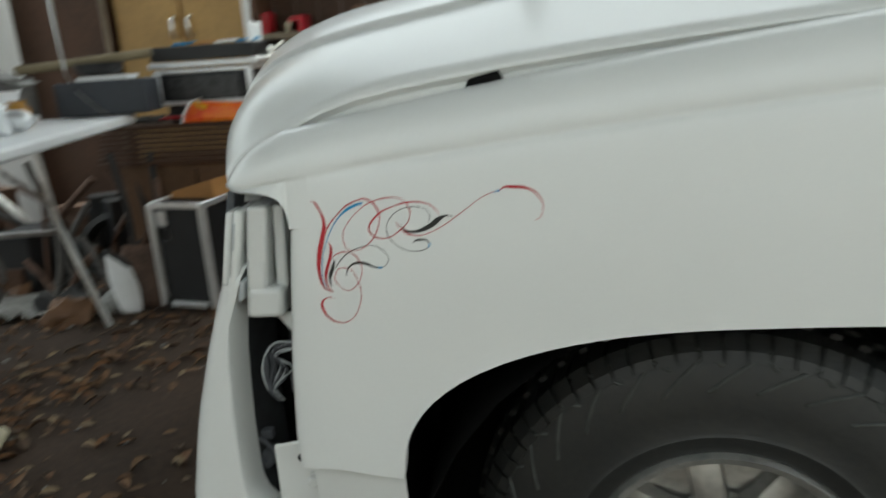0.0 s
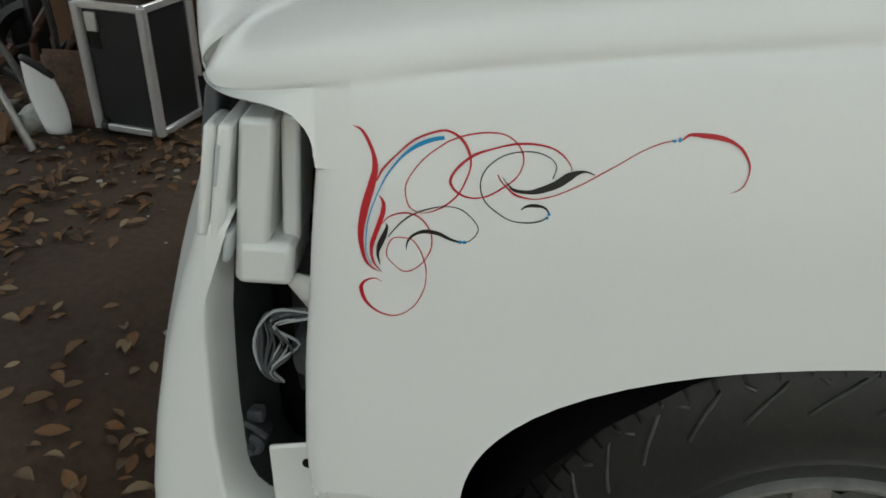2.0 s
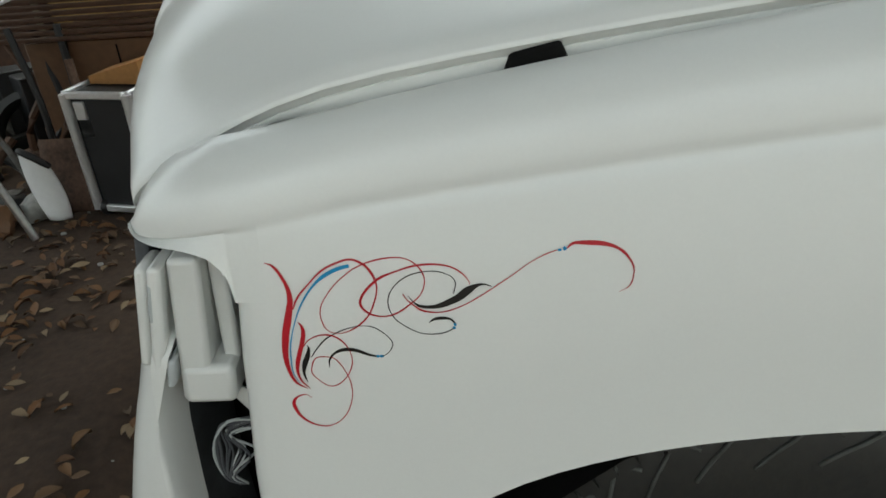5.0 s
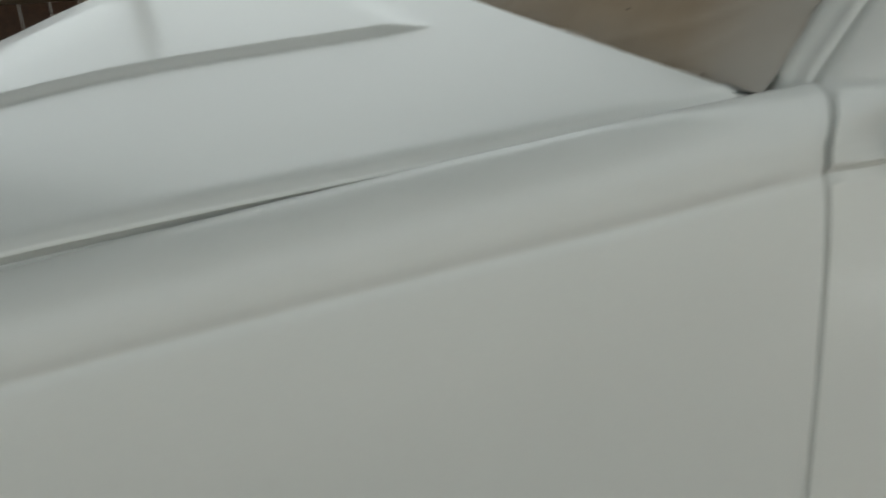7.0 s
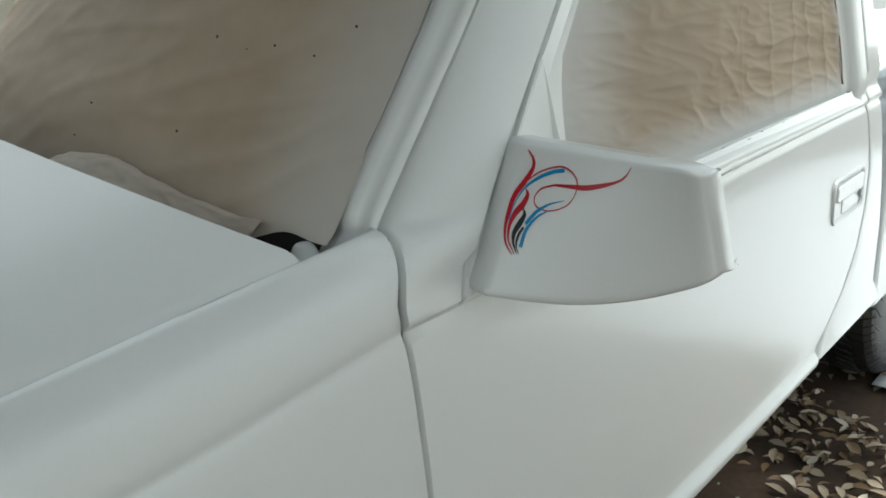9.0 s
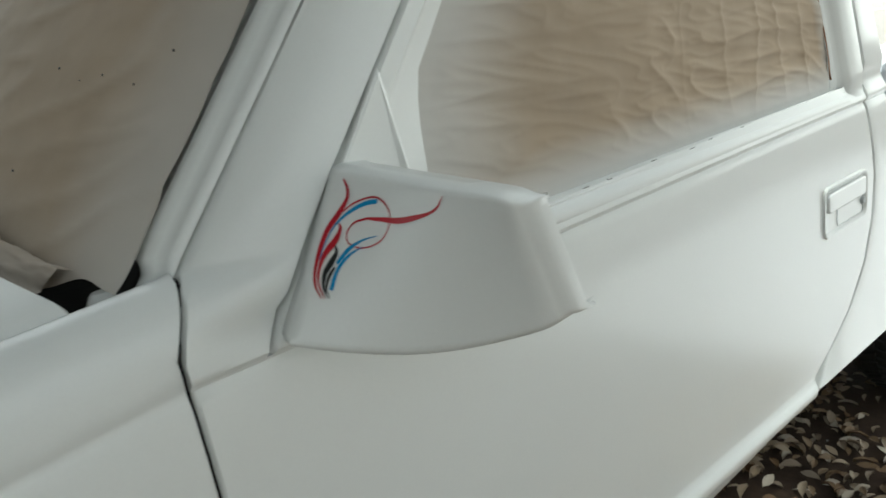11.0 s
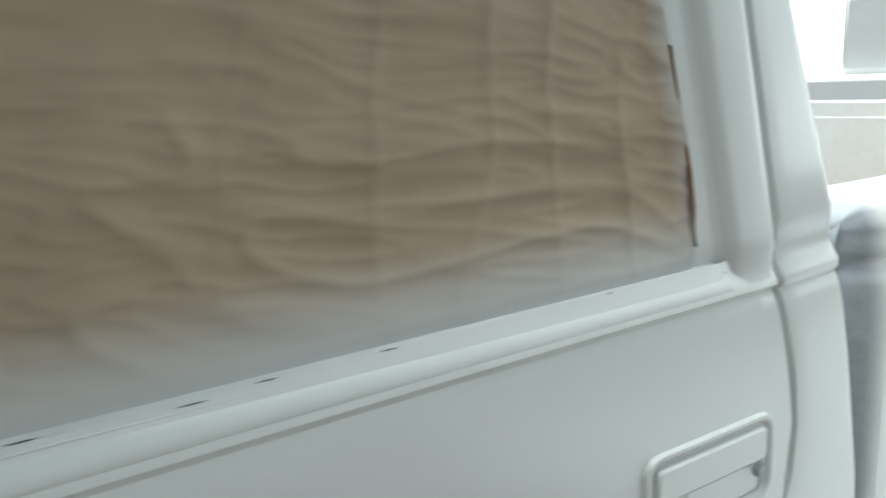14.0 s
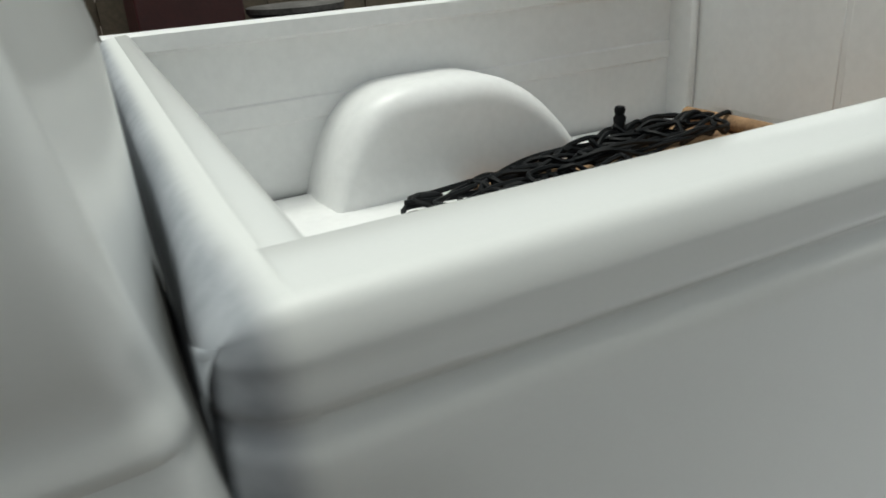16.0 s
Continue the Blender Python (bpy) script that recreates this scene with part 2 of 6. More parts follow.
def seam_y(x):
    """The hood seam in plan: almost straight, a little further in over the wheel."""
    return 0.066 + 0.0095 * math.sin(math.pi * min(1.0, max(0.0, (x - 0.15) / 1.15))) - 0.006 * (1 - fade(x, 0.06, 0.2))


def shoulder_h(x):
    s = (x - 0.7) / 0.6
    return 0.9237 + 0.0695 * s - 0.0167 * s * s + 0.0076 * s ** 3 - crease_z(x)


SHOULDER_D = 0.058


def shoulder(x, u):
    """u 0..1 from the crease up to the hood seam: y and height over the crease."""
    c = crease_in(x)
    flat = 0.55 * (1 - fade(x, 0.9, 1.3)) * fade(x, 0.16, 0.4)
    y = c + (seam_y(x) - c) * ((1 - flat) * (1 - math.cos(u * math.pi / 2)) ** 1.15 + flat * (0.35 * u + 0.65 * u ** 2.2))
    z = shoulder_h(x) * ((1 - flat) * math.sin(u * math.pi / 2) + flat * (u + 0.16 * math.sin(math.pi * u)))
    y += groove(x) * 0.002 * (1 - fade(u, 0.0, 0.10))
    return y, z


def arch(x):
    u = (x - 0.7475) / 0.4525
    if abs(u) >= 1:
        return 0.385
    e = 2.5 if u < 0 else 3.0
    return 0.385 + 0.2 * (1 - abs(u) ** e) ** (1 / e)


def fender_low(x):
    if x < 0.295:
        return interp(x, (0.14, 0.2, 0.295), (0.412, 0.402, 0.386))
    return arch(x) if x < 1.2 else 0.2


U_SH = [0, 0.03, 0.06, 0.1, 0.15, 0.22, 0.3, 0.4, 0.5, 0.6, 0.7, 0.8, 0.9, 0.96, 1.0]
V_LOW = [0, 0.006, 0.02, 0.06, 0.12, 0.2, 0.28, 0.36, 0.44, 0.52, 0.6, 0.68, 0.76, 0.84, 0.9, 0.94, 0.96, 0.975, 0.985, 0.993, 1.0]


def side_column(x, z0):
    """A column of the side from z0 up over the crease to the hood seam."""
    zc = crease_z(x)
    col = [(x, lower_y(x, z0) + 0.03, z0 + 0.004), (x, lower_y(x, z0) + 0.006, z0 - 0.001)]
    col += [(x, lower_y(x, z0 + v * (zc - z0)), z0 + v * (zc - z0)) for v in V_LOW]
    for u in U_SH[1:]:
        y, h = shoulder(x, u)
        col.append((x, y, zc + h))
    y, h = shoulder(x, 1.0)
    col += [(x, y + 0.004, zc + h - 0.004), (x, y + 0.006, zc + h - 0.03)]
    lean = 0.48 * fade(x, 1.2, 1.336)
    return [(a + lean * max(0.0, c - 0.93), b, c) for a, b, c in col]


# front fender
xs = [0.2, 0.215, 0.23, 0.245, 0.26, 0.275, 0.287, 0.2935, 0.2952, 0.2965, 0.299, 0.303, 0.308, 0.315, 0.325, 0.338, 0.355, 0.375, 0.4]
xs += list(np.arange(0.43, 1.0, 0.03)) + [1.02, 1.05, 1.08, 1.11, 1.135, 1.155, 1.17, 1.182, 1.19, 1.195, 1.198, 1.1995, 1.201, 1.22, 1.26, 1.3, 1.32, 1.33, X_GAP - 0.0025]
cols = [side_column(x, fender_low(x)) for x in xs]
bm = grid(cols)
# rolled rear edge of the fender at the door seam
tail = side_column(X_GAP - 0.0025, 0.2)
grid([tail, [(p[0] + 0.001, p[1] + 0.006, p[2]) for p in tail], [(p[0], p[1] + (0.035 if p[2] < 0.93 else 0.007), p[2] - (0.0 if p[2] < 0.93 else 0.004)) for p in tail]], bm)
# front edge below the nose
EDGE_Z = (0.40, 0.45, 0.55, 0.63, 0.68, 0.71, 0.725, 0.735, 0.745)
EDGE_X = (0.152, 0.150, 0.155, 0.163, 0.167, 0.170, 0.1715, 0.1725, 0.173)
zc2 = crease_z(0.2)
zlist = [0.402 + v * (zc2 - 0.402) for v in V_LOW]
kz = max(i for i, z in enumerate(zlist) if z <= 0.748)
rows = []
for z in zlist[: kz + 1]:
    xe = interp(z, EDGE_Z, EDGE_X)
    w = min(1.0, (0.2 - xe) / 0.03)
    rows.append([(0.2, lower_y(0.2, z), z)] + [(xe + a * w, lower_y(0.19, z) + c, z) for a, c in ((0.016, 0.0005), (0.009, 0.0025), (0.004, 0.006), (0.0, 0.012), (0.0, 0.035), (0.002, 0.05))])
grid(rows, bm)
# the nose that overhangs the lamp opening
NX = [0.2, 0.19, 0.18, 0.1745, 0.173, 0.1715, 0.170, 0.167, 0.163, 0.158, 0.15, 0.14, 0.13, 0.12, 0.11, 0.102, 0.096, 0.091, 0.087, 0.084, 0.082]


def nose_wrap(x):
    k = min(1.0, max(0.0, (0.20 - x) / 0.119))
    return 0.05 * (1 - math.sqrt(max(0.0, 1 - k * k)))


rows = []
for x in NX:
    zb = interp(x, (0.082, 0.087, 0.096, 0.11, 0.13, 0.14, 0.15, 0.158, 0.163, 0.167, 0.170, 0.1715, 0.173, 0.2), (0.783, 0.779, 0.7765, 0.775, 0.7745, 0.7735, 0.7712, 0.768, 0.763, 0.758, 0.752, 0.746, zlist[kz], zlist[kz]))
    zt = interp(x, (0.082, 0.085, 0.092, 0.103, 0.12, 0.158, 0.2), (0.785, 0.794, 0.807, 0.817, 0.828, 0.843, zc2 + shoulder_h(0.2)))
    zc, w = crease_z(x), nose_wrap(x)
    pts = [(x, lower_y(0.2, z) + w, zb + (zc - zb) * (z - zlist[kz]) / (zc2 - zlist[kz])) for z in zlist[kz:]]
    for u in U_SH[1:]:
        y, h = shoulder(x, u)
        pts.append((x, y + w, zc + h))
    full = zc + shoulder_h(x) - zb
    pts = [(a, c, zb + (e - zb) / full * (zt - zb)) for a, c, e in pts]
    pts = [(x, pts[0][1] + 0.03, pts[0][2] + 0.002), (x, pts[0][1] + 0.005, pts[0][2] - 0.003)] + pts + [(x, pts[-1][1] + 0.006, pts[-1][2] - 0.02)]
    rows.append(pts)
rows.append([(p[0] + 0.003, p[1] + 0.015, p[2]) for p in rows[-1]])
rows.append([(p[0] + 0.008, p[1] + 0.05, p[2]) for p in rows[-1]])
grid(rows, bm)
bmesh.ops.remove_doubles(bm, verts=bm.verts, dist=0.0003)
fender = part("fender", bm, PAINT, truck, "white satin fender with rounded overhanging nose", sharp=50)
far = [[(p[0], TRUCK_W - p[1], p[2]) for p in c] for c in cols[::-1]]
part("fender", grid(far), PAINT, truck)

# ---------------------------------------------------------------- hood
HOOD_X0 = 0.014


def hood_rise(x):
    return 0.005 + 0.024 * (1 - fade(x, 0.15, 1.2))


def hood_z(x, y):
    """Top of the hood: rising to the middle, with a raised middle field, dropping in a quarter round at the nose."""
    e = max(0.0, min(y, TRUCK_W - y) - 0.068)
    back = fade(x, 0.3, 0.72)
    s = (1 - back) * 0.34 * 0.62 * (1 - math.exp(-e / 0.62)) + back * (0.335 * e - 0.045 * e * e)
    top = crease_z(x) + shoulder_h(x) + hood_rise(x) + s
    top += 0.011 * fade(e, 0.324, 0.338) * (1 - fade(x + 0.26 * e, 1.07, 1.15))
    if x < 0.30:
        k = min(1.0, (0.30 - x) / (0.30 - HOOD_X0))
        low = 0.782 - 0.02 * min(1.0, e / 0.5)
        p = 2 + 1.5 * fade(e, 0.0, 0.15)
        top = low + (top - low) * max(0.0, 1 - k ** p) ** (1 / p)
    return top


hx = sorted(set([0.018, 0.024, 1.01, 1.02, 1.03, 1.04, 1.05, 1.07, 1.08, 1.09, 1.11, 1.18, 1.19, 1.21, 1.22] + [HOOD_X0, 0.0145, 0.016, 0.030, 0.042, 0.05, 0.062, 0.078, 0.1, 0.13, 0.16, 0.2, 0.25, 0.3, 0.36, 0.44, 0.52, 0.6, 0.68, 0.76, 0.84, 0.92, 1.0, 1.06, 1.1, 1.12, 1.13, 1.14, 1.15, 1.16, 1.17, 1.2, 1.24, 1.262, 1.274, 1.280]))
ys = [0.066, 0.0665, 0.068, 0.072, 0.079, 0.092, 0.12, 0.17, 0.23, 0.3, 0.36, 0.390, 0.394, 0.397, 0.400, 0.404, 0.408, 0.412, 0.416, 0.424, 0.45, 0.5, 0.6, 0.72]
ys = ys + [TRUCK_W / 2] + [TRUCK_W - v for v in ys[::-1]]
rows = []
for x in hx:
    near = 1 - fade(x, HOOD_X0, 0.28)
    r = []
    for y in ys:
        e = min(y, TRUCK_W - y) - 0.066
        lip = 0.007 * max(0.0, 1 - e / 0.012) ** 2
        sweep = 0.045 * (1 - min(1.0, e / 0.25)) ** 2 - 0.12 * fade(e, 0.05, 0.8)
        rear_sweep = 0.38 * max(0.0, e - 0.35 * e * e) * fade(x, 0.3, 1.28) ** 0.8
        shift = (seam_y(x) + 0.005 - 0.066) * max(0.0, 1 - e / 0.784) * (1 if y < 0.85 else -1)
        r.append((x + near * sweep - rear_sweep, y + shift + (0.035 * near * max(0.0, 1 - e / 0.2) if y < 0.85 else -0.035 * near * max(0.0, 1 - e / 0.2)), hood_z(x - rear_sweep, y) - lip))
    a, c = r[0], r[-1]
    under = min(a[2] - 0.016, crease_z(x) + shoulder_h(x) - 0.02 + 0.045 * (1 - fade(x, 0.10, 0.34)))
    r = [(a[0] + 0.01 * near, a[1] + 0.05, under - 0.004), (a[0] + 0.004 * near, a[1] + 0.010, under - 0.004), (a[0], a[1] + 0.006, under), (a[0], a[1] + 0.0058, a[2] - 0.0128), (a[0], a[1] + 0.0078, a[2] - 0.0118), (a[0], a[1] + 0.0055, a[2] - 0.0105), (a[0], a[1] + 0.0045, a[2] - 0.008), (a[0], a[1] - 0.0005, a[2] - 0.004)] + r + [(c[0], c[1] - 0.003, c[2] - 0.03)]
    rows.append(r)
first = rows[0]
rows.insert(0, [(p[0] + 0.004, p[1], p[2] - 0.012) for p in first])
rows.insert(0, [(p[0] + 0.04, p[1] + 0.01, p[2] - 0.014) for p in first])
rear = rows[-1]
rows.append([(p[0] + 0.004, p[1], p[2] - 0.005) for p in rear])
rows.append([(p[0] - 0.03, p[1], p[2] - 0.016) for p in rear])
hood = part("hood", grid(rows), PAINT, truck, "white hood standing slightly proud of the fender", sharp=50)
# the slot is a near-black block that carries its own shade
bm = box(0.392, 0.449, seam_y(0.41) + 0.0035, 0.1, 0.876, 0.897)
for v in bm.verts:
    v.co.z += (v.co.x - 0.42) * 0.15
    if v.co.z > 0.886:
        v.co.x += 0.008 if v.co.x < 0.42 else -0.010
part("slot", bm, DARK, hood, "oblong slot in the hood flange, its shade a black block", bevel=0.003)

# black fillers: shade under the hood and in its seam, put in as colour
part("engine_bay", box(0.16, 1.26, 0.09, TRUCK_W - 0.09, 0.625, 0.80), DARK, truck, "black box standing for the unlit engine bay")
part("nose_shade", box(0.10, 0.2, 0.118, TRUCK_W - 0.118, 0.784, 0.818), DARK, truck, "black box put in for the shade behind the hood nose")
part("gutter", grid([[(x, seam_y(x) + 0.004, crease_z(x) + shoulder_h(x) - 0.03), (x, seam_y(x) + 0.06, crease_z(x) + shoulder_h(x) - 0.03)] for x in np.linspace(0.12, 1.3, 20)]), DARK, truck, "gutter strip between hood and fender, its shade in the colour")
rows = []
for y in np.linspace(0.07, TRUCK_W - 0.07, 30):
    b = 0.25 * min(y - 0.07, TRUCK_W - 0.07 - y)
    rows.append([(1.16 - b, y, 0.90), (1.24 - b, y, 0.925), (1.30 - b, y, 0.945), (1.50, y, 0.95)])
cowl = part("cowl", grid(rows), DARK, truck, "black cowl panel below the windshield")
bm = lathe([(0.0, 0.03), (0.008, 0.03), (0.011, 0.027), (0.016, 0.016), (0.019, 0.004), (0.019, -0.03)], "z", (1.320, 0.124, 0.946), 24)
part("hood_stop", bm, PAINT, truck, "white-dusted rubber stop beside the hood corner")

# ---------------------------------------------------------------- cab: door, pillars, roof


def door_rear(z):
    if z > 0.905:
        return X_BGAP - 0.06 * (z - 0.905)
    return X_BGAP + interp(z, (0.2, 0.3, 0.40, 0.443, 0.474, 0.54, 0.608, 0.69, 0.77, 0.905), (-0.25, -0.24, -0.23, -0.205, -0.13, -0.055, -0.008, 0.02, 0.028, 0.0))


def upper_y(z):
    return 0.014 + 0.15 * max(0.0, z - 0.955)


def seam_x(z):
    """Where the door's window frame meets the windshield pillar."""
    return interp(z, (0.88, 0.915, 0.96, 1.0, 1.04, 1.13, 1.18, 1.3, 1.45), (1.405, 1.420, 1.452, 1.483, 1.516, 1.597, 1.642, 1.753, 1.888))


def lift(x, z):
    """The belt crease rises slightly towards the bed; the sill kicks up towards the rear."""
    if z < 0.43:
        z = 0.43 - (0.43 - z) * (0.56 - 0.14 * fade(x, 1.9, 2.6))
    return z + 0.008 * fade(x, 1.5, 2.6) * fade(z, 0.6, 0.88) * (1 - fade(z, 0.93, 1.0))


def cab_side(z):
    if z < 0.9:
        y = lower_y(2.0, z)
        return y - 0.014 * fade(0.43 - z, 0.0, 0.03) + 0.03 * fade(0.385 - z, 0, 0.1)
    d = z - 0.9
    return 0.009 * (1 - fade(d, 0, 0.010)) + 0.0145 * fade(d, 0.0, 0.045)


DZ = [0.20, 0.24, 0.28, 0.31, 0.335, 0.355, 0.37, 0.385, 0.395, 0.405, 0.415, 0.425, 0.435, 0.46, 0.52, 0.6, 0.68, 0.76, 0.82, 0.86, 0.876, 0.884, 0.89, 0.895, 0.9, 0.904, 0.908, 0.913, 0.92, 0.93, 0.94]
rows = []
for i in range(49):
    s = i / 48
    r = []
    for z in DZ:
        x0 = X_GAP + 0.0015 if z <= 0.9 else seam_x(z) + 0.001
        r.append((x0 + s * (door_rear(z) - 0.003 - x0), cab_side(z), z))
    rows.append(r)
first, last = rows[0], rows[-1]
rows = [[(p[0] + 0.002, p[1] + 0.04, p[2]) for p in first], [(p[0], p[1] + 0.005, p[2]) for p in first]] + [[(p[0] + 0.004, p[1], p[2]) for p in first]] + rows[1:-1] + [[(p[0] - 0.004, p[1], p[2]) for p in last], [(p[0], p[1] + 0.005, p[2]) for p in last], [(p[0] - 0.002, p[1] + 0.04, p[2]) for p in last]]
rows = [[(a, b + (0.006 * fade(c, 0.919, 0.926) * fade(a, 2.575, 2.595)), lift(a, c)) for a, b, c in row] for row in rows]
door = part("door", grid(rows), PAINT, truck, "white satin cab door with belt crease", sharp=50)

# belt moulding under the window
bm = bmesh.new()
sec = [(0.035, 0.918), (0.016, 0.919), (0.008, 0.921), (0.004, 0.925), (0.003, 0.930), (0.005, 0.938), (0.010, 0.943), (0.0125, 0.945), (0.012, 0.948), (0.016, 0.951), (0.024, 0.953), (0.05, 0.955)]
rows = [[(x, y, z - 0.009) for y, z in sec] for x in np.linspace(1.54, 2.588, 40)]
grid(rows, bm)
bm.faces.new([v for v in bm.verts if abs(v.co.x - 2.588) < 1e-4])
part("belt_moulding", bm, PAINT, door, "painted-over belt moulding strip under the window", sharp=60)

# windshield pillar: from the cowl's side up, between the windshield and the door seam
rows = []
for z in (0.8996, 0.902, 0.905, 0.909, 0.914, 0.925, 0.94, 0.955, 0.968, 0.978, 0.985, 0.992, 1.0, 1.02, 1.05, 1.1, 1.15, 1.2, 1.28, 1.36, 1.45):
    d = max(0.0, z - 0.9)
    if z < 0.985:
        h = min(1.0, d / 0.088)
        ya = SHOULDER_D * (1 - math.sqrt(max(0.0, 1 - h * h))) ** 1.15 + 0.009 * (1 - fade(d, 0, 0.010))
        xa = X_GAP + 0.0015 + 0.48 * max(0.0, d - 0.03)
    else:
        xa, ya = 1.374 + (z - 0.985) * 0.84, 0.058 + 0.05 * (z - 0.985)
    xb, yb = seam_x(z) - 0.004, cab_side(z)
    if z > 0.94:
        yb = upper_y(z) - 0.006 - 0.003
    r = []
    if z >= 0.95:
        # inner legs: windshield moulding, step and seam groove, running down behind the fender
        g, yl = 1.0, max(ya, 0.067)
        xi = 1.344 + (z - 0.993) * 0.842 + 0.016 * (1 - fade(z, 0.982, 1.006))
        x_out, xa = xa, 1.374 + (z - 0.985) * 0.84
        for t_, dy in ((1.0, 0.075), (0.0, 0.036), (0.04, 0.032), (0.12, 0.026), (0.35, 0.020), (0.5, 0.016), (0.56, 0.010), (0.62, 0.006), (0.8, 0.003), (0.90, 0.002), (0.93, 0.012), (0.955, 0.012), (0.98, 0.0)):
            r.append((xi + t_ * (xa - xi), yl + dy * g, z))
        xa = x_out
    else:
        r += [(xa, ya + 0.04 * (1 - k / 12), z) for k in range(13)]
    for s in (0.0, 0.05, 0.12, 0.22, 0.35, 0.5, 0.65, 0.8, 0.92, 1.0):
        bulge = -0.006 * math.sin(s * math.pi) * fade(z, 0.97, 1.03)
        r.append((xa + s * (xb - xa), ya + (yb - ya) * s ** 0.8 + bulge, z))
    r += [(xb + 0.001, yb + 0.012, z), (xb + 0.001, yb + 0.03, z)]
    rows.append(r)
pillar = part("pillar", grid(rows), PAINT, truck, "white windshield pillar with recessed seam", sharp=50)

# window frame of the door: front leg (painted tape), rear leg
def paper_front(z):
    return interp(z, (0.9, 0.94, 0.985, 1.07, 1.112, 1.119, 1.128, 1.245, 1.45), (1.618, 1.618, 1.619, 1.628, 1.638, 1.642, 1.650, 1.745, 1.939))


rows = []
for z in (0.925, 0.94, 0.96, 0.98, 1.0, 1.03, 1.06, 1.09, 1.12, 1.15, 1.18, 1.22, 1.3, 1.38, 1.45):
    xb, xp, y = seam_x(z) + 0.004, paper_front(z) + 0.02, upper_y(z)
    rows.append([(xb, y + 0.03, z), (xb, y - 0.004, z), (xb + 0.004, y - 0.008, z), (xb + 0.4 * (xp - xb), y - 0.007, z), (xb + 0.47 * (xp - xb), y - 0.001, z), (xb + 0.6 * (xp - xb), y + 0.004, z), (xp, y + 0.012, z)])
part("window_frame", grid(rows), PAINT, door, "white window frame leg and overpainted tape before the glass", sharp=50)
def tape_edge(z):
    """Edge of the painted tape behind the glass, from the door's rear seam."""
    return interp(z, (0.94, 0.98, 1.0, 1.04, 1.1, 1.16, 1.45), (-0.100, -0.095, -0.089, -0.087, -0.091, -0.094, -0.10))


rows = []
for z in (0.924, 0.93, 0.94, 0.955, 0.968, 0.98, 0.988, 0.996, 1.02, 1.04, 1.06, 1.08, 1.1, 1.125, 1.15, 1.2, 1.26, 1.34, 1.45):
    y, xr = upper_y(z), door_rear(z)
    y += (cab_side(z - 0.008) - 0.0006 + 0.010 - y) * (1 - fade(z, 0.924, 0.96))
    rows.append([(xr + tape_edge(z) - 0.004, y + 0.03, z), (xr + tape_edge(z), y + 0.015, z), (xr + tape_edge(z) + 0.003, y + 0.012 + 0.001 * math.sin(z * 60), z), (xr - 0.073, y + 0.011, z), (xr - 0.069, y + 0.011, z), (xr - 0.063, y + 0.004, z), (xr - 0.058, y - 0.005, z), (xr - 0.050, y - 0.009, z), (xr - 0.015, y - 0.010, z), (xr - 0.008, y - 0.010, z), (xr - 0.004, y - 0.006, z), (xr - 0.004, y + 0.04, z)])
part("window_frame", grid(rows), PAINT, door, "white window frame leg behind the glass", sharp=50)

# rear corner of the cab
rows = []
for z in (0.25, 0.32, 0.4, 0.46, 0.52, 0.56, 0.6, 0.65, 0.7, 0.75, 0.8, 0.86, 0.884, 0.893, 0.9, 0.906, 0.914, 0.925, 0.94, 0.96, 0.98, 1.04, 1.1, 1.2, 1.3, 1.45):
    y = cab_side(z) if z < 0.94 else interp(z, (0.94, 0.98, 1.45), (cab_side(0.939), upper_y(0.98) - 0.01, upper_y(1.45) - 0.01))
    xr = door_rear(z)
    xe = interp(z, (0.2, 0.4, 0.634, 0.723, 0.905, 1.149, 1.45), (2.852, 2.852, 2.84, 2.822, 2.788, 2.742, 2.685))
    R = 0.034
    r = [(xr + 0.003, y + 0.05, z), (xr + 0.003, y + 0.006, z), (xr + 0.005, y + 0.001, z), (xr + 0.009, y, z)]
    c = xe - R
    r += [(xr + 0.010 + (c - xr - 0.010) * s, y + 0.003 * s * s, z) for s in (0.25, 0.5, 0.75, 1.0)]
    r += [(c + R * math.sin(a), y + 0.003 + R * (1 - math.cos(a)), z) for a in np.linspace(0.2, math.pi / 2, 8)]
    xk = 2.81 - 0.2 * max(0.0, z - 1.1)
    xk = max(xe, xk)
    r += [(xe + (xk - xe) * q, yy, z) for q, yy in ((0.12, y + 0.09), (0.4, y + 0.16), (0.75, y + 0.25), (0.95, y + 0.35), (1.0, 0.6), (1.0, TRUCK_W - 0.5), (0.0, TRUCK_W - 0.1))]
    rows.append(r)
rows = [[(a, b, lift(a, c)) for a, b, c in row] for row in rows]
part("cab_corner", grid(rows), PAINT, truck, "white rear cab corner and back wall", sharp=50)
# black box and strip that paint the shade inside the door seams
part("seam_cavity", box(X_GAP - 0.02, 2.69, 0.045, 0.07, 0.37, 0.90), DARK, truck, "black box put in for the shade behind the door seams")
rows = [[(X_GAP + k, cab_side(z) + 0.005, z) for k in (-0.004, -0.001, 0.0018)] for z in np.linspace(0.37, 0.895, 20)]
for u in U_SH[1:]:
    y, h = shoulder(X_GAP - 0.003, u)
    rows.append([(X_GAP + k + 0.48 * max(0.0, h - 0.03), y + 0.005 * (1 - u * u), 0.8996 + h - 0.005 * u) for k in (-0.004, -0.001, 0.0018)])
part("seam_shade", grid(rows), DARK, truck, "black strip put in for the shade in the front door seam")
part("cab_far_side", box(1.34, 2.75, TRUCK_W - 0.04, TRUCK_W, 0.2, 1.4), PAINT, truck, bevel=0.01)
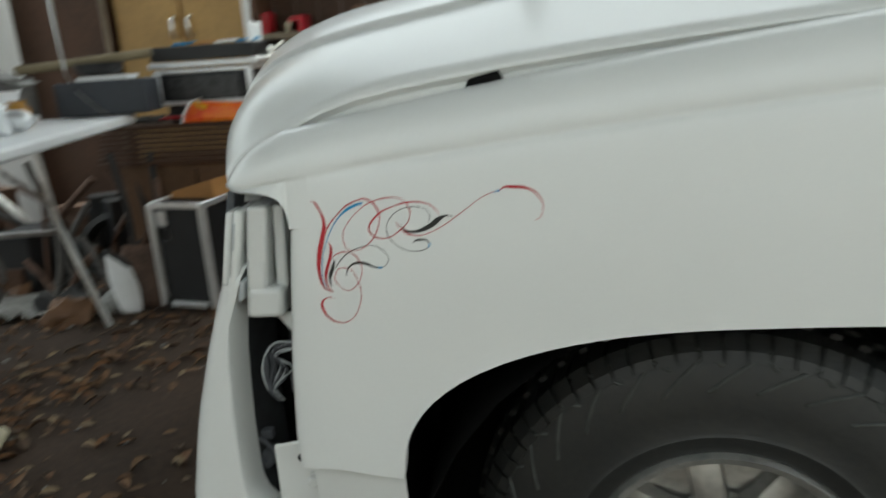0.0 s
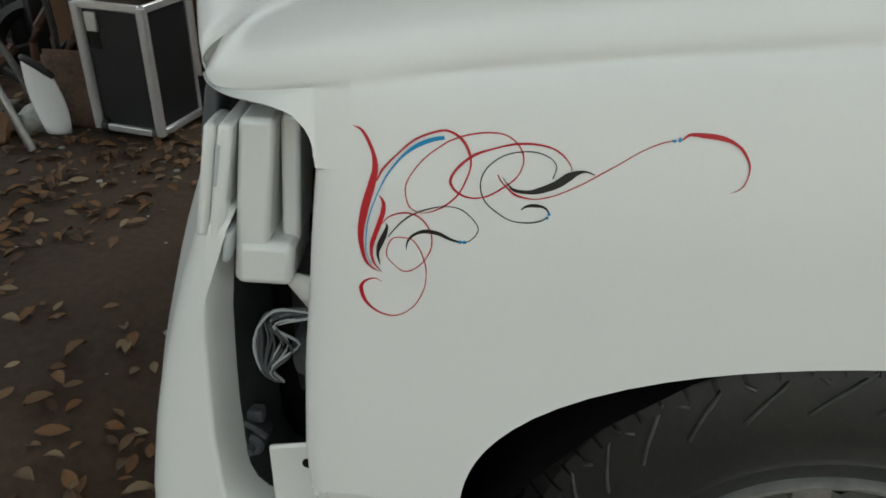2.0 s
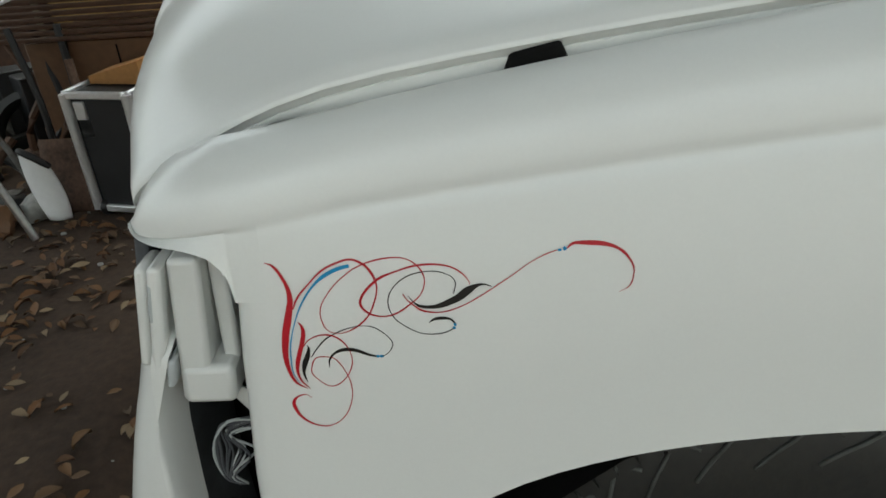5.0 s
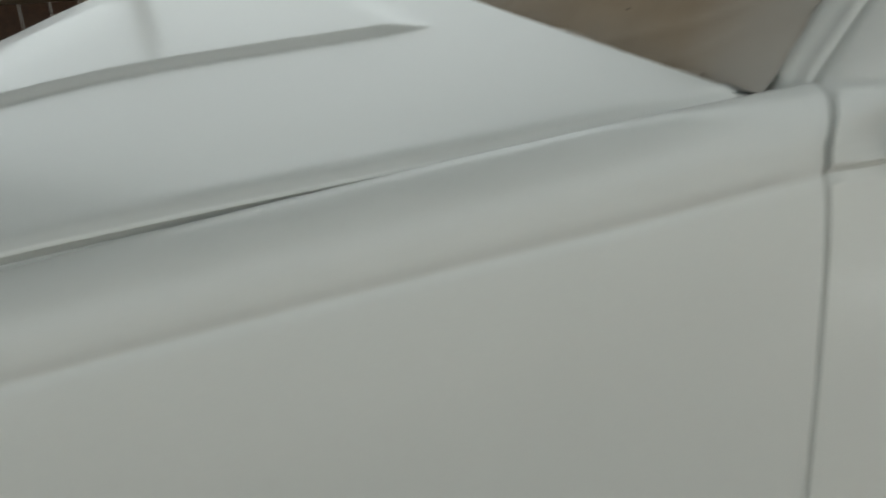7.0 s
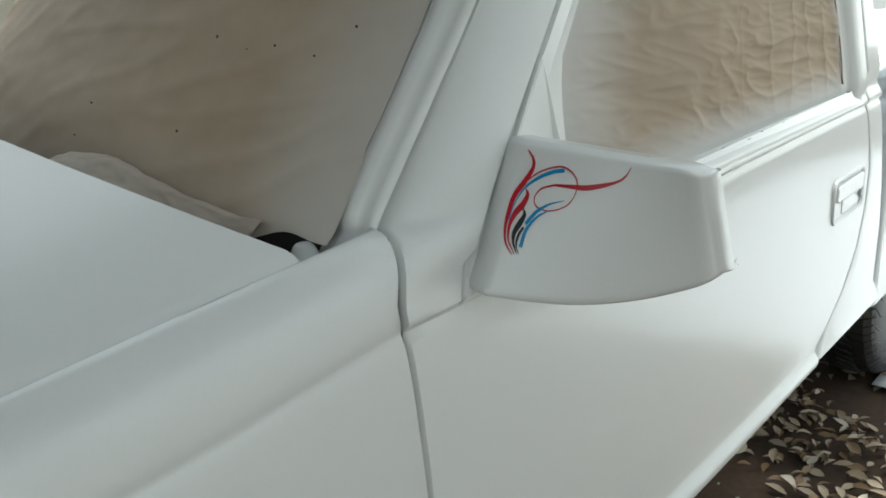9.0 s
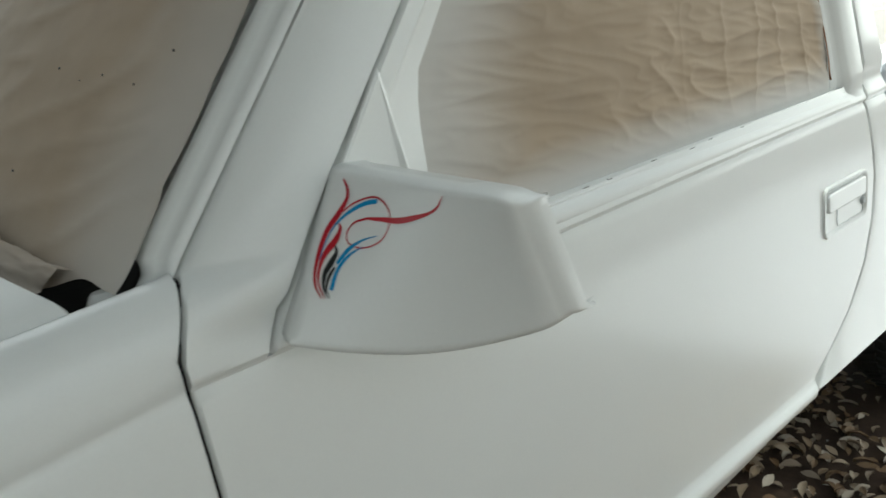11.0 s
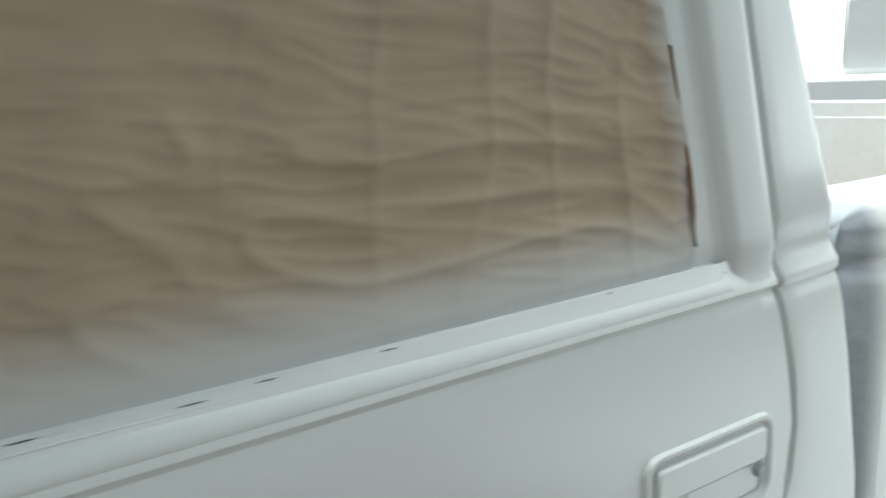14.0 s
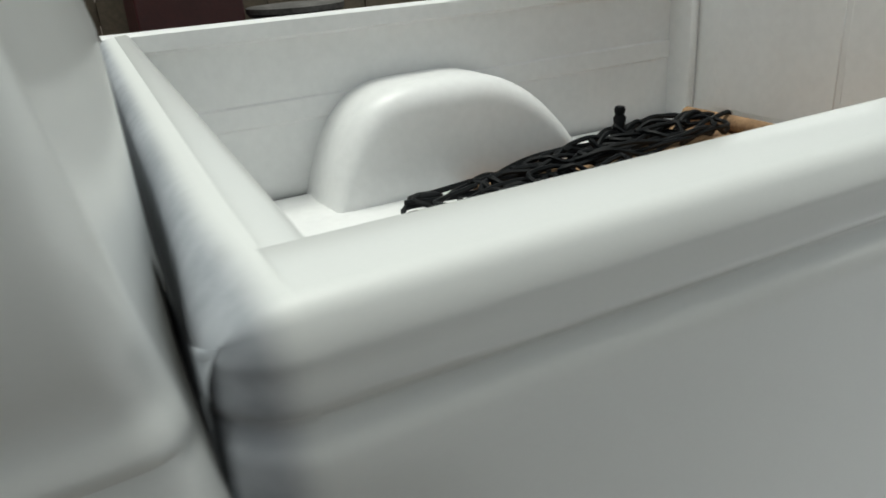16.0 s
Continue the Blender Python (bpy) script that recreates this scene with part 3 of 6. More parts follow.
rows = [[(x, y, 1.47 + 0.05 * (1 - (2 * (y / TRUCK_W) - 1) ** 2) - 0.04 * abs((x - 2.2) / 0.4) ** 3) for y in np.linspace(0.04, TRUCK_W - 0.04, 16)] for x in np.linspace(1.72, 2.62, 14)]
part("roof", grid(rows), PAINT, truck, "white cab roof", solid=0.03)

# ---------------------------------------------------------------- pickup bed
BX0, BX1 = 2.819, 4.745
BED_TOP = 0.977


def bed_side(z):
    d = z - 0.906
    if d < 0:
        return 0.011 * (1 - fade(-d, 0, 0.02)) + 0.05 * fade(0.42 - z, 0, 0.4) - 0.004 * math.sin(min(1, max(0, -d / 0.45)) * math.pi)
    return 0.011 * (1 - fade(d, 0, 0.012)) + 0.006 * fade(d, 0.0, 0.03)


def rear_arch(x):
    u = (x - 3.69) / 0.46
    return 0.385 if abs(u) >= 1 else 0.385 + 0.19 * (1 - abs(u) ** 2.8) ** (1 / 2.8)


def bed_col(x):
    z0 = rear_arch(x)
    zs = [z0 + (0.906 - z0) * v for v in (0, 0.1, 0.25, 0.4, 0.55, 0.7, 0.82, 0.9, 0.95, 0.975, 0.99, 1.0)] + [0.910, 0.914, 0.92, 0.93, 0.942, 0.948]
    c = [(x, bed_side(z0) + 0.03, z0)] + [(x, bed_side(z), z) for z in zs]
    c += [(x, 0.011 + 0.022 * (1 - math.cos(a)), 0.953 + 0.024 * math.sin(a)) for a in np.linspace(0.25, math.pi / 2, 6)]
    c += [(x, 0.06, BED_TOP + 0.001), (x, 0.105, BED_TOP), (x, 0.113, BED_TOP - 0.003), (x, 0.117, BED_TOP - 0.01), (x, 0.117, BED_TOP - 0.06), (x, 0.14, BED_TOP - 0.075), (x, 0.14, 0.50)]
    return c


LIP_R = 0.055
LIP_X = BX0 - 0.022
bxs = [LIP_X + LIP_R, 2.875, 2.90, 2.930, 3.030, 3.130, 3.252, 3.265, 3.270, 3.275, 3.284, 3.298, 3.334, 3.390, 3.472, 3.564, 3.656, 3.748, 3.840, 3.932, 4.024, 4.089, 4.135, 4.162, 4.176, 4.185, 4.190, 4.195, 4.280, 4.480, 4.650, BX1]
bed_near = part("bed_side", grid([bed_col(x) for x in bxs]), PAINT, truck, "white bed side with rounded rail", sharp=50)
TILT = 0.012 / 1.6
# rolled front edge of the bed side and front wall, white fading into primer and painted gap shade
edge = [(bed_side(z), z, 1.0, 0.0) for z in (0.385, 0.45, 0.55, 0.65, 0.75, 0.82, 0.86, 0.88, 0.892, 0.899, 0.903, 0.906, 0.910, 0.914, 0.92, 0.93, 0.942, 0.948)]
edge += [(0.011 + 0.022 * (1 - math.cos(a)), 0.953 + 0.024 * math.sin(a), math.cos(a), -math.sin(a)) for a in np.linspace(0.25, math.pi / 2, 6)]
edge += [(y, BED_TOP + TILT * max(0.0, y - 0.12), 0.0, -1.0) for y in (0.05, 0.07, 0.09, 0.105, 0.115, 0.13, 0.2, 0.35, 0.5, 0.7, 0.9, 1.1, 1.3, 1.5, 1.62)]
rows, primer_shade = [], []
for a in list(np.linspace(0.0, math.pi / 2, 13)) + [2.0, 2.6]:
    row, r_d = [], []
    for y, z, ny, nz in edge:
        inner = fade(y, 0.06, 0.25)
        R = LIP_R - 0.012 * inner
        if a <= math.pi / 2:
            dx, dn = R * (1 - math.sin(a)), R * (1 - math.cos(a)) * (1 - 0.35 * inner)
        else:
            dx, dn = 0.0, R + (0.06 if a < 2.3 else 0.22)
        row.append((LIP_X + 0.045 * max(0.0, y - 0.05) + dx + 0.010 * inner, y + ny * dn, z + nz * dn))
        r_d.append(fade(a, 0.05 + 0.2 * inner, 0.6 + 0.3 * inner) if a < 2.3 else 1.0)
    rows.append(row)
    primer_shade.append(r_d)
lip = part("front_lip", grid(rows), LIP, bed_near, "rolled front edge, white thinning to primer, gap shade in its colour", sharp=70)
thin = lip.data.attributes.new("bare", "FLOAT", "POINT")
for k, value in enumerate([v for r_d in primer_shade for v in r_d]):
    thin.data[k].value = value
bm = lathe([(0.0, -0.006), (0.006, -0.006), (0.009, -0.003), (0.011, 0.0)], "x", (LIP_X + 0.001, 0.085, 0.85), 12)
part("bolt", bm, PRIMER, bed_near)
# front wall, far side, floor, tailgate
rows = []
for y in np.linspace(0.06, TRUCK_W - 0.06, 28):
    t = TILT * y
    b = BX0 + 0.045 * y
    t -= 0.0015 * (1 - fade(y, 0.1, 0.14))
    rows.append([(b + 0.006, y, BED_TOP + t - 0.06), (b + 0.008, y, BED_TOP + t - 0.03), (b + 0.018, y, BED_TOP + t - 0.012), (b + 0.030, y, BED_TOP + t - 0.0015), (b + 0.054, y, BED_TOP + t), (b + 0.062, y, BED_TOP + t - 0.003), (b + 0.066, y, BED_TOP + t - 0.01), (b + 0.066, y, BED_TOP + t - 0.06), (b + 0.09, y, BED_TOP + t - 0.07), (b + 0.09, y, 0.50)])
front_wall = part("front_wall", grid(rows), PAINT, truck, "white bed front wall with rolled top", sharp=50)
# panel in the cab gap, coloured near-black for the shade there
part("front_panel", grid([[(p[0][0], p[0][1], 0.3), (p[0][0], p[0][1], p[0][2] - 0.1), p[0]] for p in rows[1:]]), SHADE_BLACK, front_wall, "panel facing the cab, gap shade put into its dark colour")
YF = 1.63
rows = []
for x in np.linspace(BX0 + 0.045 * YF, BX1, 40):
    t = TILT * YF
    rows.append([(x, YF + 0.10, 0.3), (x, YF + 0.10, 0.94 + t), (x, YF + 0.085, 0.962 + t), (x, YF + 0.06, BED_TOP + t), (x, YF + 0.01, BED_TOP + t), (x, YF, BED_TOP + t - 0.006), (x, YF, BED_TOP + t - 0.045), (x, YF + 0.03, BED_TOP + t - 0.055), (x, YF + 0.03, 0.776), (x, YF + 0.024, 0.770), (x, YF + 0.024, 0.715), (x, YF + 0.03, 0.708), (x, YF + 0.03, 0.50)])
bed_far = part("bed_side", grid(rows), PAINT_OLD, truck, "white inner bed wall with pressed rib, paint patchy", sharp=40)
rows = [[(x, y, 0.50 + 0.004 * (1 if int((y - 0.1) / 0.08) % 2 else 0)) for y in np.arange(0.1, 1.66, 0.02)] for x in (BX0 + 0.05, BX1)]
part("bed_floor", grid(rows), PAINT_OLD, truck, "ribbed white bed floor", sharp=30)
bm = bmesh.new()
box(BX1, BX1 + 0.045, 0.03, YF + 0.09, 0.45, 0.99, bm)
tailgate = part("tailgate", bm, PAINT_OLD, truck, "white tailgate with pressed panel", bevel=0.008)
bm = bmesh.new()
box(BX1 - 0.03, BX1 + 0.0, YF - 0.08, YF + 0.04, 0.47, 0.985, bm)
part("corner_post", bm, PAINT_OLD, bed_far, bevel=0.012)
bm = bmesh.new()
box(BX1 - 0.012, BX1 + 0.002, 0.80, 0.864, 0.786, 0.859, bm)
part("handle", bm, SHADED, tailgate, "dark tailgate latch opening", bevel=0.004)


for y0, y1 in ((0.25, 0.72), (1.02, 1.46)):
    part("pressed_panel", box(BX1 - 0.004, BX1 + 0.001, y0, y1, 0.56, 0.93), PAINT_OLD, tailgate, bevel=0.0038)
part("pressed_panel", box(BX1 - 0.006, BX1 + 0.001, 0.74, 1.0, 0.60, 0.955), PAINT_OLD, tailgate, bevel=0.004)


def wheelhouse(yc, sgn):
    """A pressed hump: steep towards the cab, sloping off in a long round towards the tailgate, softly rolled along its inner edge."""
    rows = []
    for i in range(37):
        u = -math.cos(math.pi * i / 36)
        X = 3.765 + 0.425 * u
        h = 0.298 * (1 - abs(u) ** (5.0 if u < 0 else 2.25))
        r = [(X, yc + sgn * 0.03, 0.5 + h)]
        for k in range(9):
            b = k / 8 * math.pi / 2
            R = min(0.07, h)
            r.append((3.765 + (X - 3.765) * (1 - 0.05 * (1 - math.cos(b))), yc + sgn * (-0.16 - 0.07 * math.sin(b)), 0.5 + h - R * (1 - math.cos(b))))
        r.append((3.765 + (X - 3.765) * 0.945, yc - sgn * 0.232, 0.5 + 0.4 * max(0.0, h - 0.07)))
        r.append((3.765 + (X - 3.765) * 0.94, yc - sgn * 0.236, 0.499))
        rows.append(r)
    return grid(rows)


part("wheelhouse", wheelhouse(YF + 0.03, 1), PAINT_OLD, truck, "white rounded wheelhouse inside the bed", sharp=60)
part("wheelhouse", wheelhouse(0.13, -1), PAINT_OLD, truck, sharp=60)
part("chassis", box(0.4, 4.6, 0.42, TRUCK_W - 0.42, 0.12, 0.42), DARK, truck, "dark underbody and frame")

# ---------------------------------------------------------------- bumper and lamp opening
def bumper_out(z):
    return interp(z, (0.05, 0.12, 0.2, 0.27, 0.33, 0.40, 0.45, 0.52, 0.575, 0.63, 0.685), (-0.012, -0.034, -0.043, -0.042, -0.036, -0.023, -0.013, 0.007, 0.024, 0.045, 0.066))


def bumper_in(z):
    """The edge towards the lamp opening; below it the bumper runs on to the wheel arch."""
    return interp(z, (0.06, 0.285, 0.291, 0.297, 0.305, 0.314, 0.326, 0.345, 0.372, 0.40, 0.44, 0.545, 0.641, 0.685), (0.295, 0.295, 0.20, 0.125, 0.092, 0.076, 0.065, 0.058, 0.056, 0.056, 0.055, 0.060, 0.072, 0.084))


rows = []
for z in (0.06, 0.1, 0.15, 0.2, 0.235, 0.26, 0.275, 0.285, 0.291, 0.297, 0.305, 0.314, 0.326, 0.335, 0.345, 0.36, 0.38, 0.4, 0.43, 0.47, 0.51, 0.55, 0.59, 0.62, 0.645, 0.66, 0.668, 0.672):
    xo, xi = bumper_out(z), bumper_in(z)
    y0 = interp(z, (0.06, 0.2, 0.33, 0.45, 0.6, 0.67), (0.03, 0.004, 0.008, 0.012, 0.016, 0.018))
    shut = 0.012 * fade(z, 0.655, 0.672) ** 2
    r = [(xo - 0.095, 0.85), (xo - 0.085, 0.6), (xo - 0.065, 0.38), (xo - 0.048, 0.25), (xo - 0.030, 0.16), (xo - 0.014, 0.10)]
    r += [(xo + 0.034 * (1 - math.cos(b)), y0 + 0.055 - 0.052 * math.sin(b)) for b in np.linspace(0.0, math.pi / 2, 7)]
    xs_ = xo + 0.034
    r += [(xs_ + q * max(0.002, xi - 0.004 - xs_), y0 + 0.003 * (1 - q)) for q in (0.2, 0.4, 0.6, 0.8, 0.93, 1.0)]
    r += [(xi - 0.001, y0 + 0.001), (xi, y0 + 0.004), (xi + 0.003, y0 + 0.018), (xi + 0.010, y0 + 0.05)]
    rows.append([(a, b + shut, z) for a, b in r])
rows.append([(p[0] + 0.01, p[1] + 0.03, p[2] + 0.001) for p in rows[-1]])
bumper = part("bumper", grid(rows), PAINT, truck, "white moulded front bumper wrapping round the corner", sharp=55)
# inner face of the bumper blackened for shade, radiator support, and the white parts left in the lamp opening
rows = []
for z in (0.29, 0.3, 0.32, 0.35, 0.4, 0.45, 0.5, 0.55, 0.6, 0.65, 0.68):
    xi = min(0.10, bumper_in(z))
    rows.append([(xi + 0.001, 0.032, z), (xi + 0.006, 0.055, z), (xi + 0.016, 0.085, z), (xi + 0.030, 0.13, z)])
part("bumper_liner", grid(rows), SHADE_BLACK, bumper, "inside of the bumper, blackened for its shade", sharp=60)
# near-black sheet painting the shade inside the lamp opening
part("cavity", grid([[(0.03, 0.16, 0.2), (0.03, 0.16, 0.74)], [(0.25, 0.137, 0.2), (0.25, 0.137, 0.74)]]), DARK, truck, "black sheet put in for the shade behind the lamp opening")
part("fender_flange", grid([[(x, -0.017, 0.42), (x, -0.012, 0.40), (x, 0.0, 0.33), (x, 0.004, 0.29)] for x in (0.168, 0.2, 0.25, 0.292)] ), PAINT, truck, "white lower flange joining fender and bumper")


def soft_box(x0, x1, y0, y1, z0, z1, mat, name, label="", bevel=0.006, lean=0.0, parent=None):
    bm = box(x0, x1, y0, y1, z0, z1)
    for v in bm.verts:
        v.co.x += lean * (v.co.z - z0)
    return part(name, bm, mat, parent or truck, label, bevel=bevel)


lamp = new("lamp_bucket")
lamp.parent = truck
soft_box(0.088, 0.117, 0.028, 0.10, 0.602, 0.752, PAINT, "bucket_wall", "white moulded wall of the lamp bucket", 0.005, 0.13, lamp)
soft_box(0.090, 0.140, 0.025, 0.10, 0.600, 0.642, PAINT, "bucket_shelf", "white lower shelf of the lamp bucket", 0.007, 0.1, lamp)
soft_box(0.129, 0.145, 0.045, 0.10, 0.636, 0.75, PAINT, "bucket_back", "", 0.004, 0.06, lamp)
# grey instead of white paints the shade in the bucket's recess
soft_box(0.108, 0.136, 0.075, 0.11, 0.636, 0.75, PRIMER, "bucket_recess", "recess of the lamp bucket, shade put in as grey", 0.003, 0.06, lamp)
soft_box(0.062, 0.073, 0.022, 0.06, 0.648, 0.748, PAINT, "bracket", "", 0.004, 0.2, lamp)
soft_box(0.071, 0.083, 0.018, 0.085, 0.632, 0.75, PAINT, "bracket", "white upright lamp bracket", 0.004, 0.2, lamp)
soft_box(0.0825, 0.0895, 0.018, 0.085, 0.626, 0.655, PRIMER, "clip", "", 0.003, 0.2, lamp)
soft_box(0.0835, 0.091, 0.018, 0.085, 0.695, 0.735, PRIMER, "clip", "grey retaining clip", 0.003, 0.2, lamp)
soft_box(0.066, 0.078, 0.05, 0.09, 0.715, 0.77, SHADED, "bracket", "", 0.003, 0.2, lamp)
bm = bmesh.new()
vs = [bm.verts.new(p) for p in ((0.118, 0.055, 0.602), (0.155, 0.045, 0.60), (0.155, 0.045, 0.558))]
bm.faces.new(vs)
part("gusset", bm, PAINT, lamp, "white triangular gusset", solid=0.003)
soft_box(0.112, 0.165, 0.11, 0.13, 0.40, 0.60, SHADE_BLACK, "inner_panel", "inner wing panel, blackened for its shade", 0.01, 0.0)
soft_box(0.118, 0.16, 0.07, 0.12, 0.455, 0.505, SHADED, "wire_box", "grey dusty canister, darkened for shade", 0.014, 0.0)
loom = new("wire_loom")
loom.parent = truck
rng = random.Random(4)
for i in range(11):
    s = i / 11
    part("wire", tube([(0.155, 0.06, 0.545 + 0.014 * rng.random()), (0.113 - 0.01 * rng.random(), 0.055, 0.552 - 0.02 * s), (0.090 + 0.004 * i + 0.004 * rng.random(), 0.05 + 0.006 * rng.random(), 0.52 - 0.014 * s * rng.random()), (0.096 + 0.012 * s, 0.05, 0.48 + 0.01 * rng.random()), (0.106 + 0.008 * s, 0.06, 0.462)], 0.0011 + 0.0006 * rng.random(), None, 5, 5), rng.choice((PRIMER, SHADED, SHADED)), loom)
# mounting plate with a hole and a bolt, and the adjuster beside it
bm = box(0.104, 0.172, 0.018, 0.024, 0.24, 0.425)
for v in bm.verts:
    if v.co.z > 0.3 and v.co.x < 0.12:
        v.co.z -= 0.012
plate = part("mounting_plate", bm, PAINT, truck, "white bumper mounting plate with a hole", bevel=0.012)
part("hole", lathe([(0.0, 0.0), (0.006, 0.0), (0.0062, 0.002)], "y", (0.143, 0.0165, 0.395), 20), DARK, plate)
part("bolt", lathe([(0.0, -0.008), (0.006, -0.008), (0.009, -0.006), (0.011, 0.0), (0.014, 0.0), (0.014, 0.004)], "y", (0.158, 0.015, 0.36), 6), PAINT, plate, smooth=False)
part("adjuster", lathe([(0.0, -0.012), (0.006, -0.012), (0.007, -0.004), (0.012, -0.004), (0.016, 0.0), (0.017, 0.03)], "y", (0.066, 0.07, 0.360), 20), SHADED, truck, "grey dusty lamp adjuster, darkened for shade")
part("bracket", tube([(0.045, 0.07, 0.40), (0.07, 0.065, 0.395), (0.085, 0.07, 0.375)], 0.004, None, 6, 4), SHADED, truck)
part("clip", box(0.064, 0.084, 0.07, 0.085, 0.392, 0.408), SHADED, truck, bevel=0.003)

# ---------------------------------------------------------------- wheels


def wheel(cx, cy, cz, face=-1, R=0.37, steer=0.0):
    w = new("wheel")
    w.matrix_world = pose(cx, cy, cz, 0, 0, steer)
    w.parent = truck
    W = 0.235
    rim_r = 0.194
    f = face
    prof = [(rim_r, f * (W / 2 - 0.012)), (rim_r + 0.012, f * (W / 2 - 0.002)), (rim_r + 0.03, f * W / 2), (rim_r + 0.034, f * (W / 2 + 0.003)), (rim_r + 0.04, f * W / 2), (rim_r + 0.07, f * (W / 2 + 0.003)), (R - 0.045, f * (W / 2 - 0.002)), (R - 0.028, f * (W / 2 - 0.01)), (R - 0.014, f * (W / 2 - 0.022)), (R - 0.005, f * (W / 2 - 0.037)), (R, f * (W / 2 - 0.055)), (R, -f * (W / 2 - 0.055)), (R - 0.02, -f * (W / 2 - 0.02)), (rim_r, -f * (W / 2 - 0.02))]
    tyre = part("tyre", lathe(prof, "y", (0, 0, 0), 96), RUBBER, w, "black worn radial tyre with chevron tread blocks", sharp=35)
    # shoulder lugs
    bm = bmesh.new()
    for i in range(72):
        a = 2 * math.pi * i / 72
        m = Matrix.Rotation(-a, 4, "Y")
        for q, (w0, r0, w1, r1, da) in enumerate(((0.052, R + 0.002, 0.10, R - 0.03, 0.036),)):
            vs = []
            for ww, rr in ((w0, r0), (W / 2 - 0.03, R - 0.002), (W / 2 - 0.012, R - 0.02), (W / 2 - 0.006, R - 0.033)):
                for s in (-1, 1):
                    vs.append(bm.verts.new(m @ Vector((rr * math.sin(s * da + (0.02 if ww < 0.07 else 0)), f * ww, rr * math.cos(s * da + (0.02 if ww < 0.07 else 0)))) ))
            for k in range(3):
                bm.faces.new((vs[2 * k], vs[2 * k + 1], vs[2 * k + 3], vs[2 * k + 2]))
    part("tread", bm, RUBBER, tyre, "tread shoulder lugs", smooth=False, solid=0.003)
    bm = bmesh.new()
    for i in range(60):
        a = 2 * math.pi * i / 60
        for s, w0, w1 in ((1, -0.045, 0.0), (-1, 0.0, 0.05)):
            pts = []
            for ww, off in ((w0, 0.0), (w1, 0.05 * s)):
                for d in (-0.017, 0.017):
                    b = a + off + d
                    pts.append(bm.verts.new(((R + 0.004) * math.sin(b), f * ww, (R + 0.004) * math.cos(b))))
            bm.faces.new((pts[0], pts[1], pts[3], pts[2]))
    part("tread", bm, RUBBER, tyre, smooth=False, solid=0.008)
    # raised mould lines crossing on the tyre's shoulder
    bm = bmesh.new()
    for i in range(30):
        for s, reach in ((-1, 1.0), (1, 0.5)):
            line = []
            for k in range(8):
                d = 0.004 + 0.072 * reach * k / 7
                side = W / 2 + interp(d, (0.0, 0.005, 0.014, 0.028, 0.045, 0.106), (-0.055, -0.037, -0.022, -0.010, -0.002, 0.003))
                b = 2 * math.pi * i / 30 + s * 4.2 * d
                line.append(((R - d + 0.001) * math.sin(b), f * (side + 0.001), (R - d + 0.001) * math.cos(b)))
            tube(line, 0.0026, bm, 5, 0)
    part("tread", bm, GREY_RUBBER, tyre, "raised worn lines crossing on the shoulder", sharp=0)
    bm = bmesh.new()
    for i in range(150):
        a, ww = 2 * math.pi * i / 150, (0.062, 0.070, 0.078)[i % 3]
        rr = R + 0.002 - (ww - 0.055) ** 2 * 22
        d = Vector((math.sin(a), 0, math.cos(a)))
        o = d * rr + Vector((0, f * ww, 0))
        tube([o - d * 0.004 + Vector((0, -f * 0.012, 0)), o + Vector((0, f * 0.004, 0))], 0.0016, bm, 4, 0)
    part("tread", bm, BLACK_PLASTIC, tyre, "short dark sipes along the tyre shoulder", sharp=0)
    rim = lathe([(0.0, -f * 0.01), (0.14, -f * 0.01), (0.164, -f * 0.02), (0.172, f * 0.03), (0.178, f * (W / 2 - 0.014)), (0.182, f * (W / 2 - 0.005)), (0.194, f * (W / 2 + 0.002)), (0.200, f * (W / 2 - 0.01)), (0.19, -f * 0.08)], "y", (0, 0, 0), 64)
    rim_ob = part("rim", rim, ALLOY, w, "dull metal wheel rim", sharp=35)
    part("hub", lathe([(0.0, f * 0.075), (0.028, f * 0.075), (0.034, f * 0.07), (0.036, f * 0.05), (0.062, f * 0.045), (0.068, f * 0.035), (0.068, f * 0.0)], "y", (0, 0, 0), 32), ALLOY, rim_ob, "round hub centre", sharp=35)
    for k in range(6):
        bm = grid([[(rr, f * (al - 0.03), -hw * 1.25), (rr, f * al, -hw), (rr, f * (al + 0.006), 0), (rr, f * al, hw), (rr, f * (al - 0.03), hw * 1.25)] for rr, al, hw in ((0.05, 0.03, 0.022), (0.09, 0.03, 0.022), (0.14, 0.015, 0.024), (0.17, 0.0, 0.028), (0.18, -0.01, 0.032))])
        bm.transform(Matrix.Rotation(math.pi * k / 3 + 0.3, 4, "Y"))
        part("spoke", bm, ALLOY, rim_ob, sharp=40)
    return w


wheel(0.755, 0.180, GROUND + 0.37, steer=-9)
wheel(3.72, 0.245, GROUND + 0.37)
wheel(0.790, TRUCK_W - 0.17, GROUND + 0.37, 1)
wheel(3.73, TRUCK_W - 0.17, GROUND + 0.37, 1)
# sheets closing the wheel arches, near-black to carry the shade there
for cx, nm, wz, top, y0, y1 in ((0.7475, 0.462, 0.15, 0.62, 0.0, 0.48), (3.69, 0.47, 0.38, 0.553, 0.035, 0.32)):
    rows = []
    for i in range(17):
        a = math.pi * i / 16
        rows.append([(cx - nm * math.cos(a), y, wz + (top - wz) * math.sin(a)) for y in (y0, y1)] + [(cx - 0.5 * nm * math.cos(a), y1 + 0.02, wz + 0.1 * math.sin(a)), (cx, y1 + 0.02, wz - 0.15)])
    part("wheel_well", grid(rows), DARK, truck, "inner wheel well, shade put into its near-black colour")
